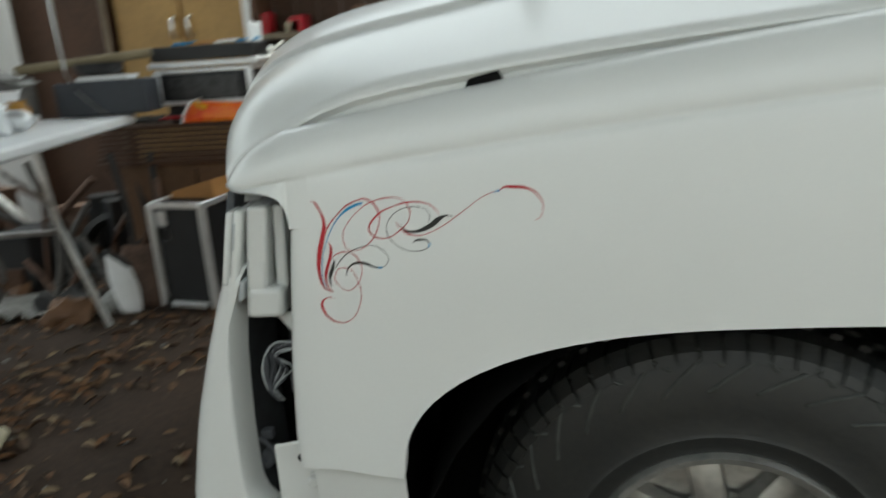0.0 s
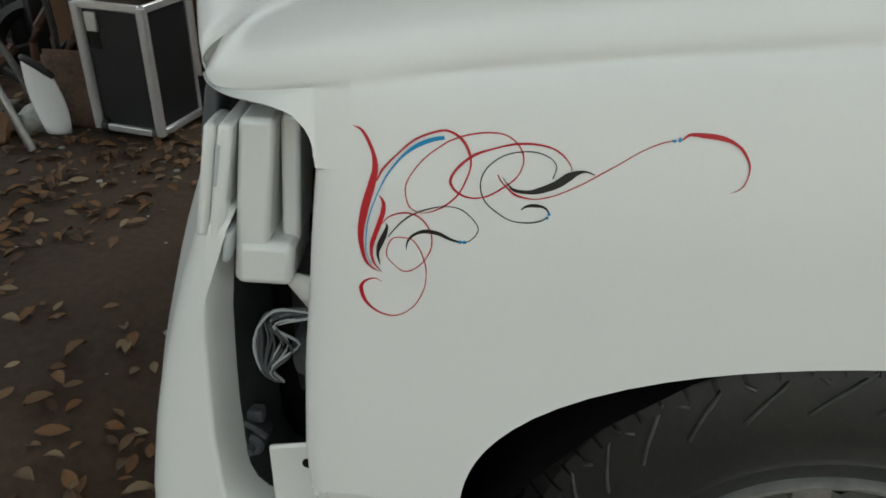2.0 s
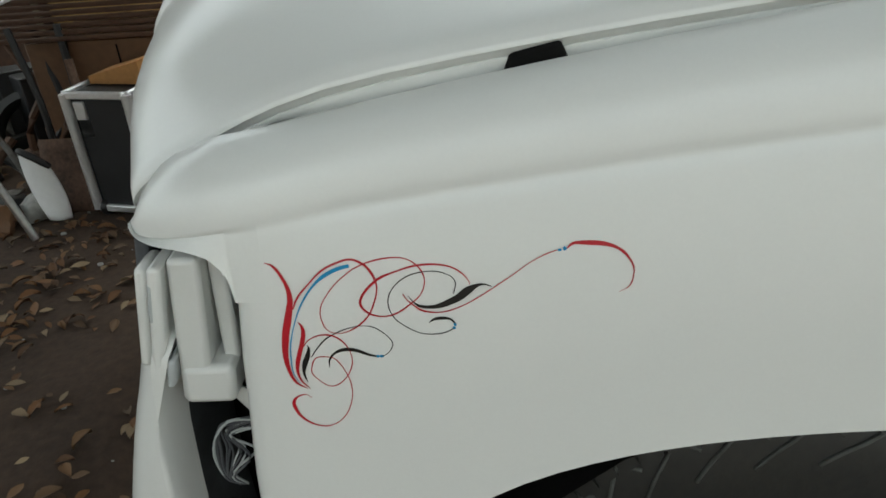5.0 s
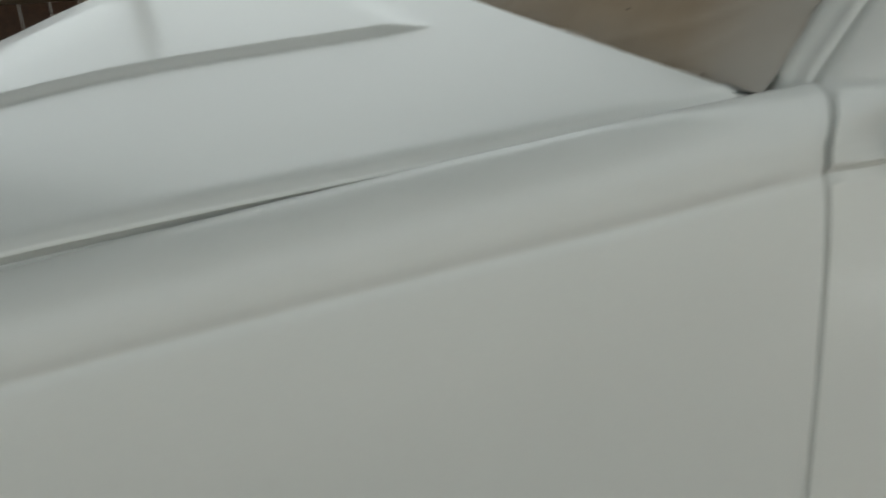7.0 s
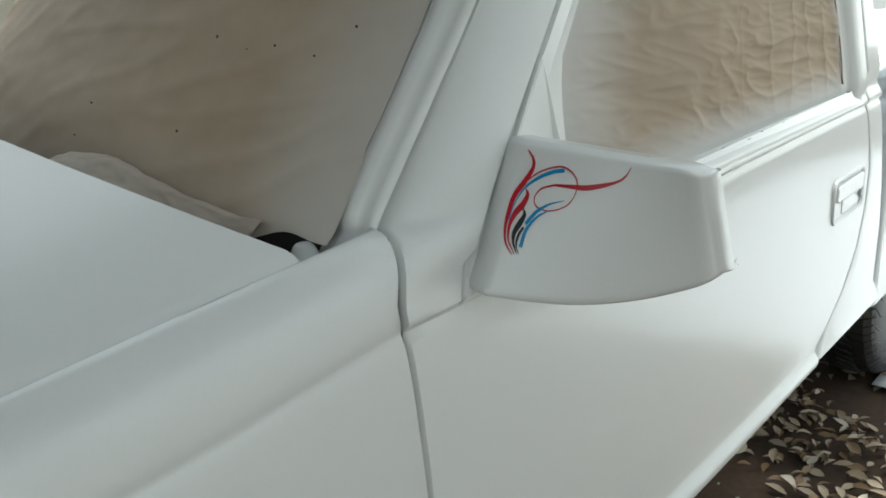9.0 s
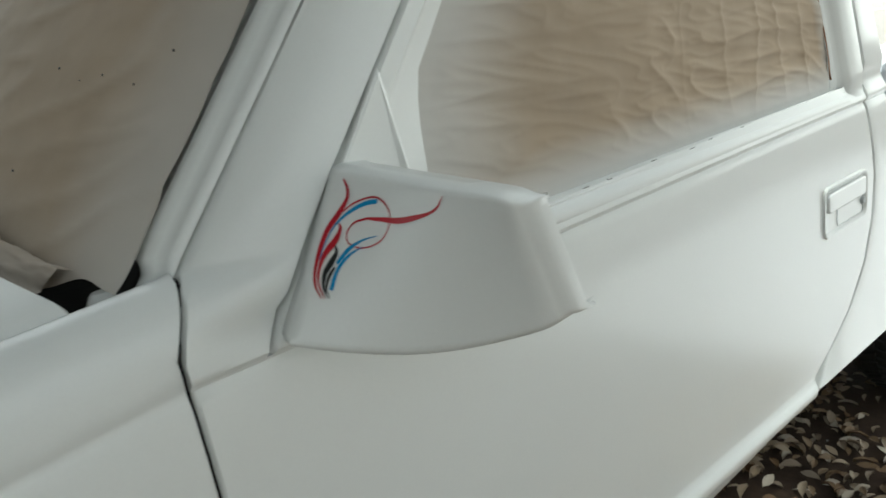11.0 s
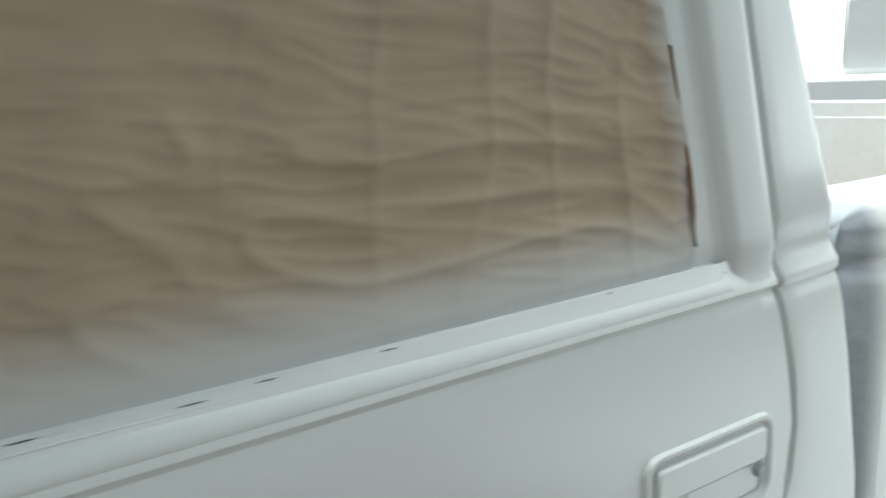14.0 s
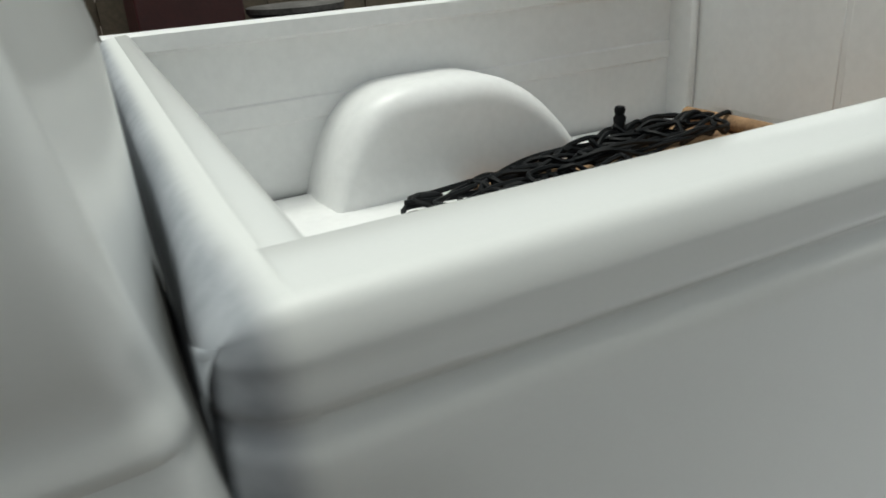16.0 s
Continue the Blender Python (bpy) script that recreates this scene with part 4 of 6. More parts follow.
part("splash_panel", box(0.262, 0.275, 0.03, 0.52, 0.0, 0.6), DARK, truck, "sheet ahead of the wheel, blackened for the shade", bevel=0.003)
part("inner_fender", box(0.28, 1.24, 0.46, 0.48, -0.02, 0.6), DARK, truck, "sheet behind the wheel, blackened for the shade", bevel=0.003)

# ---------------------------------------------------------------- masking paper and mirror


def paper_sheet(name, label, fn, nu, nv, spray):
    bm = bmesh.new()
    rows = [[fn(i / nu, j / nv) for j in range(nv + 1)] for i in range(nu + 1)]
    grid(rows, bm)
    ob = part(name, bm, PAPER, None, "", sharp=0)
    a = ob.data.attributes.new("spray", "FLOAT", "POINT")
    k = 0
    for i in range(nu + 1):
        for j in range(nv + 1):
            a.data[k].value = spray(i / nu, j / nv)
            k += 1
    return tagged(ob, label, "masking paper")


def wrinkle(u, v, s=1.0, seed=0.0):
    p = Vector((u * 3.2 + seed, v * 5.0, seed))
    a = noise.noise(p) * 0.5 + 0.35 * (abs(noise.noise(p * 2.3)) - 0.3) + 0.16 * noise.noise(p * 5.1)
    return a * s


def crumple(u, v):
    """Soft lengthwise and upright folds with fine sharp creases, as in paper that was folded and taped flat."""
    w = 0.9 * noise.noise(Vector((u * 4.0, v * 4.0, 6.0)))
    a = noise.noise(Vector((u * 3.0, v * 9.0, 1.0)))
    b = noise.noise(Vector((u * 14.0, v * 2.0, 3.0)))
    c = (1 - abs(noise.noise(Vector((u * 4.0 + w, v * 15.0 + u * 4.0 + w, 5.0))))) ** 3
    d = (1 - abs(noise.noise(Vector((u * 10.0 + w, v * 30.0 + u * 8.0, 8.0))))) ** 3
    f = (1 - abs(noise.noise(Vector((u * 11.0 + 0.4 * w, v * 1.2, 11.0))))) ** 8
    return 0.0034 * a + 0.0026 * b - 0.0036 * c - 0.0019 * d - 0.0028 * f * fade(u, 0.4, 0.8) + 0.005


def glass_pt(u, v):
    z = 0.940 + v * 0.52
    xf = paper_front(z) + 0.004 * noise.noise(Vector((z * 14, 0, 3)))
    xr = door_rear(z) + tape_edge(z) - 0.003
    x = xf + u * (xr - xf)
    y = upper_y(z) + 0.012 + crumple(u, v) * fade(u, 0.0, 0.12) * fade(v, 0.0, 0.12) - 0.004 * fade(u, 0.97, 1.0) * fade(v, 0.05, 0.3)
    return (x, y, z)


paper_sheet("side_window_paper", "wrinkled brown masking paper over side window, edges dusted white", glass_pt, 330, 200,
            lambda u, v: max(1 - fade(v, -0.02, 0.15), 0.72 * (1 - fade(u, 0.0, 0.24)), 0.4 * fade(u, 0.97, 1.0)))


def shield_x(y, z):
    """The bowed windshield, raked back."""
    w = min(1.52, max(0.0, y - 0.09))
    return 1.434 + 0.842 * (z - 1.1) - 0.45 * w * (1 - w / 1.52)


def shield_pt(u, v):
    edge = 0.006 * math.sin(9.0 * v)
    low = 0.978 + 0.010 * math.exp(-((u - 0.035) / 0.02) ** 2) + 0.03 * fade(u, 0.07, 0.3) * (1 - fade(u, 0.7, 0.95))
    z = low + v * (1.49 - low)
    y0 = 0.090 + 0.05 * (z - 1.0) + edge * 0.2
    y = y0 + u * (TRUCK_W - 2 * y0)
    k = fade(v, 0.0, 0.05)
    return (shield_x(y, z) - 0.004 + k * 0.010 * wrinkle(u * 1.6, v * 0.8, 1.0, 9.0) - 0.004 * (1 - abs(noise.noise(Vector((u * 6.0 + v * 4.0, v * 5.0, 3.0))))) ** 8, y, z)


paper_sheet("windshield_paper", "brown masking paper over the windshield, greyed by overspray", shield_pt, 200, 90,
            lambda u, v: max(0.55 * (1 - fade(u, 0.0, 0.12)) * (1 - 0.5 * v), 0.15 * (1 - fade(v, 0.02, 0.2))))

side_paper = bpy.data.objects["side_window_paper"]
rows = []
for i in range(21):
    z = 0.965 + 0.185 * i / 20
    w = 0.0065 * math.sin(math.pi * (i / 20) ** 0.6)
    x = door_rear(z) + tape_edge(z) + 0.001
    rows.append([(x - w, upper_y(z) + 0.009, z), (x - 0.5 * w, upper_y(z) + 0.008, z), (x, upper_y(z) + 0.012, z)])
part("torn_edge", grid(rows), PAPER_RAW, side_paper, "torn bare brown paper edge")


def flap_pt(u, v):
    """Folded strip of paper that stands up between the hood's rear edge and the windshield."""
    y = 0.160 + u * 0.32
    e = y - 0.072
    xh = 1.28 - 0.38 * e + 0.133 * e * e
    zh = hood_z(xh, y)
    top = interp(u, (0.0, 0.12, 0.35, 0.7, 0.85, 1.0), (-0.011, -0.016, -0.019, -0.022, -0.030, -0.045))
    z0 = zh - 0.055
    z1 = zh + top
    z = z0 + v * (z1 - z0)
    xs_ = shield_x(y, z1) - 0.020 - 0.012 * math.sin(math.pi * u)
    x = xh + 0.008 + (xs_ - xh - 0.008) * v ** 1.2 + 0.005 * wrinkle(u * 3, v * 1.5, 1.0, 1.0)
    if v > 0.92:
        z -= 0.10 * (v - 0.92)
        x += 0.10 * (v - 0.92)
    return (x, y, z + 0.004 * wrinkle(u * 4, v * 1.5, 1.0, 2.0))


paper_sheet("paper_flap", "crumpled masking paper dusted white along the hood edge", flap_pt, 90, 24, lambda u, v: 0.5 - 0.25 * v)
rng = random.Random(17)
for k in range(9):
    u, v = rng.uniform(0.03, 0.3), rng.uniform(0.05, 0.45)
    p, q = Vector(shield_pt(u, v)), rng.uniform(0.001, 0.0024)
    bm = bmesh.new()
    bmesh.ops.create_icosphere(bm, subdivisions=1, radius=q, matrix=Matrix.Translation(p) @ Matrix.Diagonal((0.6, 1, 1, 1)))
    part("spatter", bm, BLACK, bpy.data.objects["windshield_paper"])

rng = random.Random(12)
for k in range(8):
    x = rng.uniform(1.8, 2.5)
    l, z = rng.uniform(0.004, 0.022), 0.946 + rng.uniform(-0.003, 0.002)
    part("lifted_edge", grid([[(x + l * q, 0.012 - 0.002, z - 0.0012 * math.sin(math.pi * q) * 0.5), (x + l * q, 0.012 - 0.002, z + 0.0006 * math.sin(math.pi * q))] for q in (0.05, 0.3, 0.5, 0.7, 0.95)]), BLACK, side_paper)

# door mirror
mirror = new("mirror")
mirror.parent = truck


def mirror_front(u, v):
    """u 0 at the door to 1 outside, v 0 below to 1 above; the face that looks ahead."""
    y = -0.020 + 0.014 * v - (0.154 + 0.012 * v) * u
    zb = 0.914 - 0.016 * math.sin(min(1.0, u) * math.pi) - 0.012 * u
    zt = 1.049 - 0.025 * u
    z = zb + v * (zt - zb)
    left, right = 1.420 + 0.092 * v, 1.596 - 0.036 * v
    x = left + (right - left) * u - 0.005 * math.sin(math.pi * u) * (0.5 + 0.5 * math.sin(math.pi * v))
    return Vector((x, y, z))


rows = []
for i in range(37):
    u = 1 - (1 - i / 36) ** 1.35
    col = []
    for j in range(25):
        v = 0.5 - 0.5 * math.cos(math.pi * j / 24)
        p = mirror_front(u, v)
        e = (1 - u) * 0.206
        if e < 0.012:
            p.x += 0.010 * (1 - math.sqrt(max(0, 1 - (1 - e / 0.012) ** 2)))
        for q, r, d in (((1 - v) * 0.14, 0.004, 0.004), (v * 0.14, 0.008, 0.010)):
            if q < r:
                p.x += d * (1 - math.sqrt(max(0, 1 - (1 - q / r) ** 2)))
        if u > 0.86:
            k = (u - 0.86) / 0.14
            p.z += (0.965 - p.z) * 0.10 * k ** 3
        col.append(p)
    top, bot = col[-1], col[0]
    k = 1 - 0.18 * u ** 5
    rows.append([tuple(bot + Vector((0.034 * k, 0, 0.008 * k))), tuple(bot + Vector((0.02, 0, 0.002)))] + [tuple(p) for p in col] + [tuple(top + Vector((0.008, 0, 0.002))), tuple(top + Vector((0.034 * k, 0, -0.001))), tuple(top + Vector((0.037 * k, 0, -0.006)))])
root = rows[0]
rows = [[(p[0] + 0.010, cab_side(min(0.93, p[2])) + 0.012, p[2]) for p in root], [(p[0] + 0.002, p[1] + 0.012, p[2]) for p in root]] + rows
last = rows[-1]
for d, dy in ((0.005, -0.003), (0.016, -0.004), (0.026, -0.003), (0.030, 0.004)):
    rows.append([(last[min(max(k, 2), len(last) - 4)][0] + d, p[1] + dy, last[min(max(k, 2), len(last) - 4)][2]) for k, p in enumerate(last)])
housing = part("mirror_housing", grid(rows), PAINT, mirror, "white wedge-shaped door mirror housing", sharp=55)
bm = bmesh.new()
tri = [(1.475, 0.94), (1.60, 0.94), (1.606, 1.03), (1.598, 1.132), (1.519, 1.036)]
lo = [bm.verts.new((x, upper_y(z) - 0.012 if z > 0.94 else 0.008, z)) for x, z in tri]
hi = [bm.verts.new((x, 0.04, z)) for x, z in tri]
bm.faces.new(lo)
for i in range(len(tri)):
    j = (i + 1) % len(tri)
    bm.faces.new((lo[i], hi[i], hi[j], lo[j]))
part("sail_panel", bm, PAINT, mirror, "white triangular mirror mounting panel", smooth=False, bevel=0.004)

# ---------------------------------------------------------------- door handle
handle = new("door_handle")
handle.parent = door
HX0, HX1, HZ0, HZ1 = 2.468, 2.640, 0.698, 0.784


def rounded(x0, x1, z0, z1, r, n=5):
    out = []
    for cx, cz, a0 in ((x1 - r, z1 - r, 0), (x0 + r, z1 - r, 90), (x0 + r, z0 + r, 180), (x1 - r, z0 + r, 270)):
        for k in range(n + 1):
            a = radians(a0 + 90 * k / n)
            out.append((cx + r * math.cos(a), cz + r * math.sin(a)))
    return out


def ring(levels):
    """Nested outlines: (grow, y)."""
    rows = []
    for g, y in levels:
        rows.append([(x, y, z) for x, z in rounded(HX0 - g, HX1 + g, HZ0 - g, HZ1 + g, 0.014 + max(0, g))])
    return rows


bm = grid(ring([(0.006, 0.002), (0.004, -0.008), (0.001, -0.0085), (-0.003, -0.006), (-0.006, 0.0)]), None, close=True)
part("bezel", bm, PAINT, handle, "raised painted bezel", sharp=60)
bm = grid([[(x, y, z) for x, z in rounded(HX0 + 0.008, HX1 - 0.008, HZ0 + 0.042, HZ1 - 0.008, 0.008)] for y in (0.0, -0.010)], None, close=True)
bm.faces.new([v for v in bm.verts if v.co.y < -0.009])
part("flap", bm, PAINT, handle, "painted pull flap", sharp=40, bevel=0.003)
# grey band that paints the shadow in the finger recess
bm = grid([[(x, y, z) for x, z in rounded(HX0 + 0.05, HX1 - 0.012, HZ0 + 0.008, HZ0 + 0.046, 0.008)] for y in (-0.004, -0.0055)], None, close=True)
part("finger_recess", bm, PRIMER, handle, "finger recess, its shadow put in as grey")
bm = lathe([(0.0, -0.009), (0.006, -0.009), (0.008, -0.004), (0.008, 0.0)], "y", (HX1 - 0.014, 0, HZ0 + 0.03), 16)
part("lock", bm, PRIMER, handle)

# ---------------------------------------------------------------- hand-painted pinstripes
def stroke(pts, mat, parent, place, label=""):
    """A brush stroke: x, height and width in millimetres, laid on a surface."""
    line = spline(pts, 7)
    rows = []
    for i, q in enumerate(line):
        d = line[min(i + 1, len(line) - 1)][:2] - line[max(i - 1, 0)][:2]
        d = d / (np.linalg.norm(d) + 1e-9)
        n, w = np.array((-d[1], d[0])), max(0.25, q[2]) / 2000
        rows.append([place(*(q[:2] + n * w * s)) for s in (-1, -0.5, 0, 0.5, 1)])
    return part("pinstripe", grid(rows), mat, parent, label, sharp=0)


def on_fender(x, z):
    return (x, lower_y(x, z) - 0.0008, z)


MIRROR_W, MIRROR_H = 0.235, 0.142


def on_mirror(a, c):
    p = mirror_front(a / MIRROR_W, c / MIRROR_H)
    return (p.x - 0.0012, p.y - 0.0004, p.z)


stroke([(.202, .763, .3), (.209, .759, 2.0), (.216, .745, 2.7), (.218, .732, 4.4), (.215, .718, 5.6), (.21, .7, 6.0), (.207, .681, 4.8), (.208, .666, 3.2), (.212, .654, 2.0), (.221, .647, .4)], RED, fender, on_fender, "red enamel pinstripe scroll")
stroke([(.219, .722, .8), (.224, .732, 1.6), (.234, .743, 1.2), (.246, .754, 1.6), (.259, .76, 1.6), (.27, .762, 1.6), (.28, .757, 2.0), (.286, .748, 2.0), (.288, .738, 1.2), (.285, .726, 1.2), (.279, .714, 1.2), (.268, .704, 1.2), (.255, .699, .6), (.245, .702, .8), (.241, .711, .8), (.241, .721, .8), (.246, .731, .8), (.256, .743, .8), (.27, .754, .9)], RED, fender, on_fender, "red enamel pinstripe scroll")
stroke([(.27, .754, .9), (.282, .759, 1.2), (.296, .762, 1.2), (.309, .762, .9), (.318, .758, .9), (.324, .751, 1.2), (.326, .742, .9), (.322, .731, .9), (.312, .722, 1.2), (.301, .715, 1.2), (.29, .713, 1.2), (.28, .716, 1.6), (.274, .723, 2.0), (.275, .73, 2.0), (.281, .738, 2.0), (.291, .746, 2.0), (.304, .751, 1.2), (.318, .755, 1.6), (.332, .756, 1.6), (.345, .754, 1.2), (.354, .749, 1.2), (.36, .742, .6), (.361, .738, .4)], RED, fender, on_fender, "red enamel pinstripe scroll")
stroke([(.308, .732, .8), (.311, .727, .9), (.316, .722, 1.2), (.323, .717, 1.6), (.335, .715, .9), (.346, .717, .9), (.356, .721, .8), (.369, .728, .8), (.381, .736, .8), (.393, .744, .8), (.407, .754, .6), (.42, .761, .8), (.429, .764, .6)], RED, fender, on_fender, "red enamel pinstripe scroll")
stroke([(.436, .765, .9), (.441, .769, 2.1), (.451, .769, 3.6), (.462, .768, 3.6), (.472, .765, 2.4), (.48, .759, 2.0), (.486, .749, 1.2), (.486, .739, .8), (.483, .732, .6), (.476, .728, .24)], RED, fender, on_fender, "red enamel pinstripe scroll")
stroke([(.221, .711, .3), (.224, .706, 2.4), (.224, .698, 3.6), (.22, .685, 3.6), (.216, .673, 3.6), (.215, .664, 2.4), (.217, .655, 1.6), (.223, .647, .4)], RED, fender, on_fender, "red enamel pinstripe scroll")
stroke([(.223, .688, .8), (.228, .694, .8), (.238, .698, 1.2), (.248, .697, 1.2), (.256, .691, 1.2), (.261, .681, .8), (.261, .67, .8), (.256, .659, .8), (.248, .651, .8), (.24, .649, .8), (.233, .654, .6), (.227, .662, .8), (.228, .671, .8), (.232, .677, .8), (.239, .678, .8), (.247, .676, .8), (.253, .668, .8)], RED, fender, on_fender, "red enamel pinstripe scroll")
stroke([(.253, .668, .8), (.257, .656, .8), (.258, .644, .8), (.256, .632, .8), (.25, .619, .8), (.241, .61, .8), (.231, .607, 1.2), (.22, .61, 1.6), (.211, .618, 2.4), (.207, .628, 3.2), (.207, .634, 2.8), (.211, .639, 1.6), (.218, .641, .8), (.223, .638, .4)], RED, fender, on_fender, "red enamel pinstripe scroll")
stroke([(.268, .757, 2.8), (.259, .755, 3.2), (.248, .75, 3.2), (.238, .742, 1.8), (.23, .732, 1.5), (.224, .722, 1.2), (.218, .708, .9), (.213, .692, 1.0), (.211, .677, 1.0), (.211, .664, .8), (.215, .653, .4)], BLUE, fender, on_fender, "blue enamel pinstripe accent")
stroke([(.282, .677, 1.6), (.283, .677, 2.8), (.285, .677, 1.2)], BLUE, fender, on_fender, "blue enamel pinstripe accent")
stroke([(.285, .677, 1.6), (.286, .677, 2.8), (.288, .677, 1.2)], BLUE, fender, on_fender, "blue enamel pinstripe accent")
stroke([(.429, .764, 1.6), (.431, .764, 2.1), (.432, .764, 1.2)], BLUE, fender, on_fender, "blue enamel pinstripe accent")
stroke([(.433, .765, 1.2), (.434, .765, 3.6), (.436, .765, 1.2)], BLUE, fender, on_fender, "blue enamel pinstripe accent")
stroke([(.347, .705, 1.2), (.348, .704, 2.8), (.349, .704, 1.6)], BLUE, fender, on_fender, "blue enamel pinstripe accent")
stroke([(.346, .702, 1.6), (.347, .701, 2.4), (.348, .701, 1.6)], BLUE, fender, on_fender, "blue enamel pinstripe accent")
stroke([(.226, .689, .4), (.227, .686, 2.0), (.225, .679, 4.0), (.222, .672, 4.4), (.22, .664, 2.4), (.221, .657, 1.2), (.222, .654, .4)], BLACK, fender, on_fender, "black enamel pinstripe scroll")
stroke([(.228, .678, .8), (.234, .686, .9), (.243, .695, 1.2), (.257, .702, .9), (.27, .705, .6), (.281, .704, .8), (.29, .698, .8), (.296, .69, .8), (.295, .684, .8), (.291, .679, .6), (.287, .677, .8)], BLACK, fender, on_fender, "black enamel pinstripe scroll")
stroke([(.242, .668, .4), (.243, .675, 1.6), (.248, .681, 2.1), (.256, .684, 3.2), (.266, .683, 3.2), (.275, .679, 2.4), (.282, .677, 1.6)], BLACK, fender, on_fender, "black enamel pinstripe scroll")
stroke([(.312, .73, .45), (.316, .725, .9), (.321, .721, 2.4), (.331, .72, 3.0), (.34, .722, 4.8), (.351, .727, 6.0), (.359, .733, 6.4), (.366, .737, 3.2), (.372, .738, 1.5), (.378, .736, .6)], BLACK, fender, on_fender, "black enamel pinstripe scroll")
stroke([(.348, .731, .8), (.35, .74, .8), (.346, .746, .6), (.336, .75, .8), (.325, .75, .8), (.313, .747, .8), (.303, .74, .8), (.297, .731, .8), (.296, .721, .8), (.3, .711, .8), (.309, .703, .8), (.32, .697, .8), (.333, .696, 1.0), (.342, .698, 1.0), (.347, .701, .6)], BLACK, fender, on_fender, "black enamel pinstripe scroll")
stroke([(.327, .706, .4), (.331, .709, 2.0), (.337, .71, 2.8), (.344, .709, 1.8), (.348, .705, 1.2)], BLACK, fender, on_fender, "black enamel pinstripe scroll")
stroke([(0.0116, 0.1371, 1.24), (0.0211, 0.1306, 3.1), (0.0241, 0.1222, 4.96), (0.0175, 0.1094, 6.2), (0.0083, 0.0951, 6.2), (0.0057, 0.0791, 4.96), (0.0064, 0.0637, 3.1), (0.0111, 0.0515, 1.86), (0.0206, 0.0427, 0.62)], RED, housing, on_mirror)
stroke([(0.0196, 0.1097, 1.24), (0.0358, 0.1202, 1.55), (0.0592, 0.1272, 1.55), (0.0738, 0.1255, 1.55), (0.0843, 0.1182, 1.24), (0.0855, 0.1082, 1.24), (0.0785, 0.0962, 1.24), (0.0648, 0.0889, 1.24), (0.0502, 0.0864, 1.24), (0.0374, 0.0891, 1.24), (0.0339, 0.0963, 1.24), (0.0404, 0.1049, 1.55), (0.0565, 0.1102, 1.86)], RED, housing, on_mirror)
stroke([(0.0565, 0.1102, 1.86), (0.0768, 0.1112, 3.72), (0.0967, 0.1121, 4.96), (0.1157, 0.1157, 4.34), (0.1344, 0.1208, 2.48), (0.1453, 0.1267, 1.86), (0.1529, 0.1365, 0.62)], RED, housing, on_mirror)
stroke([(0.0206, 0.1026, 0.62), (0.0244, 0.0975, 4.34), (0.0212, 0.0883, 6.82), (0.014, 0.0789, 6.2), (0.0106, 0.067, 3.72), (0.0134, 0.0545, 1.86), (0.0235, 0.0432, 0.62)], RED, housing, on_mirror)
stroke([(0.0669, 0.1247, 3.72), (0.0501, 0.121, 3.72), (0.0311, 0.1123, 3.1), (0.017, 0.1005, 1.86), (0.0098, 0.085, 1.24), (0.0083, 0.0718, 1.24)], BLUE, housing, on_mirror)
stroke([(0.0715, 0.0979, 0.62), (0.054, 0.0925, 1.86), (0.0395, 0.0838, 3.72), (0.029, 0.0714, 3.72)], BLUE, housing, on_mirror)
stroke([(0.0552, 0.0876, 0.62), (0.0408, 0.0789, 2.48), (0.0312, 0.0661, 3.72), (0.0285, 0.0502, 4.34)], BLUE, housing, on_mirror)
stroke([(0.0221, 0.0853, 0.62), (0.0259, 0.0797, 3.72), (0.0224, 0.0714, 6.2), (0.0181, 0.062, 4.96), (0.0196, 0.0529, 2.48), (0.0259, 0.0436, 0.62)], BLACK, housing, on_mirror)
stroke([(0.0274, 0.0681, 2.48), (0.0233, 0.0597, 3.1), (0.0233, 0.0509, 1.86), (0.0283, 0.0439, 0.62)], BLACK, housing, on_mirror)

# ---------------------------------------------------------------- ground and surroundings


def ground_z(x, y):
    """The yard lies level before the truck and dips where the truck stands."""
    z = GROUND * fade(x, -0.55, 0.25)
    if -3.5 < x < 6 and -2.5 < y < 4:
        z += 0.014 * noise.noise(Vector((x * 1.3, y * 1.3, 0))) + 0.006 * noise.noise(Vector((x * 5, y * 5, 2)))
    return z


gx = sorted(set(list(np.linspace(-60, -3, 10)) + list(np.arange(-3, 5.6, 0.06)) + list(np.linspace(5.6, 60, 12))))
gy = sorted(set(list(np.linspace(-60, -1.6, 8)) + list(np.arange(-1.6, 3.4, 0.06)) + list(np.linspace(3.4, 60, 12))))
ground = tagged(part("ground", grid([[(x, y, ground_z(x, y)) for y in gy] for x in gx]), DIRT, None, sharp=0), "brown bare dirt floor with fallen leaves", "ground", kind="structure")


def leaf(bm, x, y, z, s, a, tilt, curl, rng):
    m = Matrix.Translation((x, y, z)) @ Matrix.Rotation(a, 4, "Z") @ Matrix.Rotation(tilt, 4, "X") @ Matrix.Rotation(rng.uniform(-0.3, 0.3), 4, "Y")
    prof = ((0.0, 0.02), (0.2, 0.17), (0.45, 0.24), (0.7, 0.19), (0.9, 0.08), (1.0, 0.01))
    prev = None
    for t, w in prof:
        mid = curl * s * math.sin(t * 3.1)
        row = [bm.verts.new(m @ Vector((t * s, k * w * s, mid + abs(k) * curl * s * 0.9))) for k in (-1, 0, 1)]
        if prev:
            bm.faces.new((prev[0], prev[1], row[1], row[0]))
            bm.faces.new((prev[1], prev[2], row[2], row[1]))
        prev = row


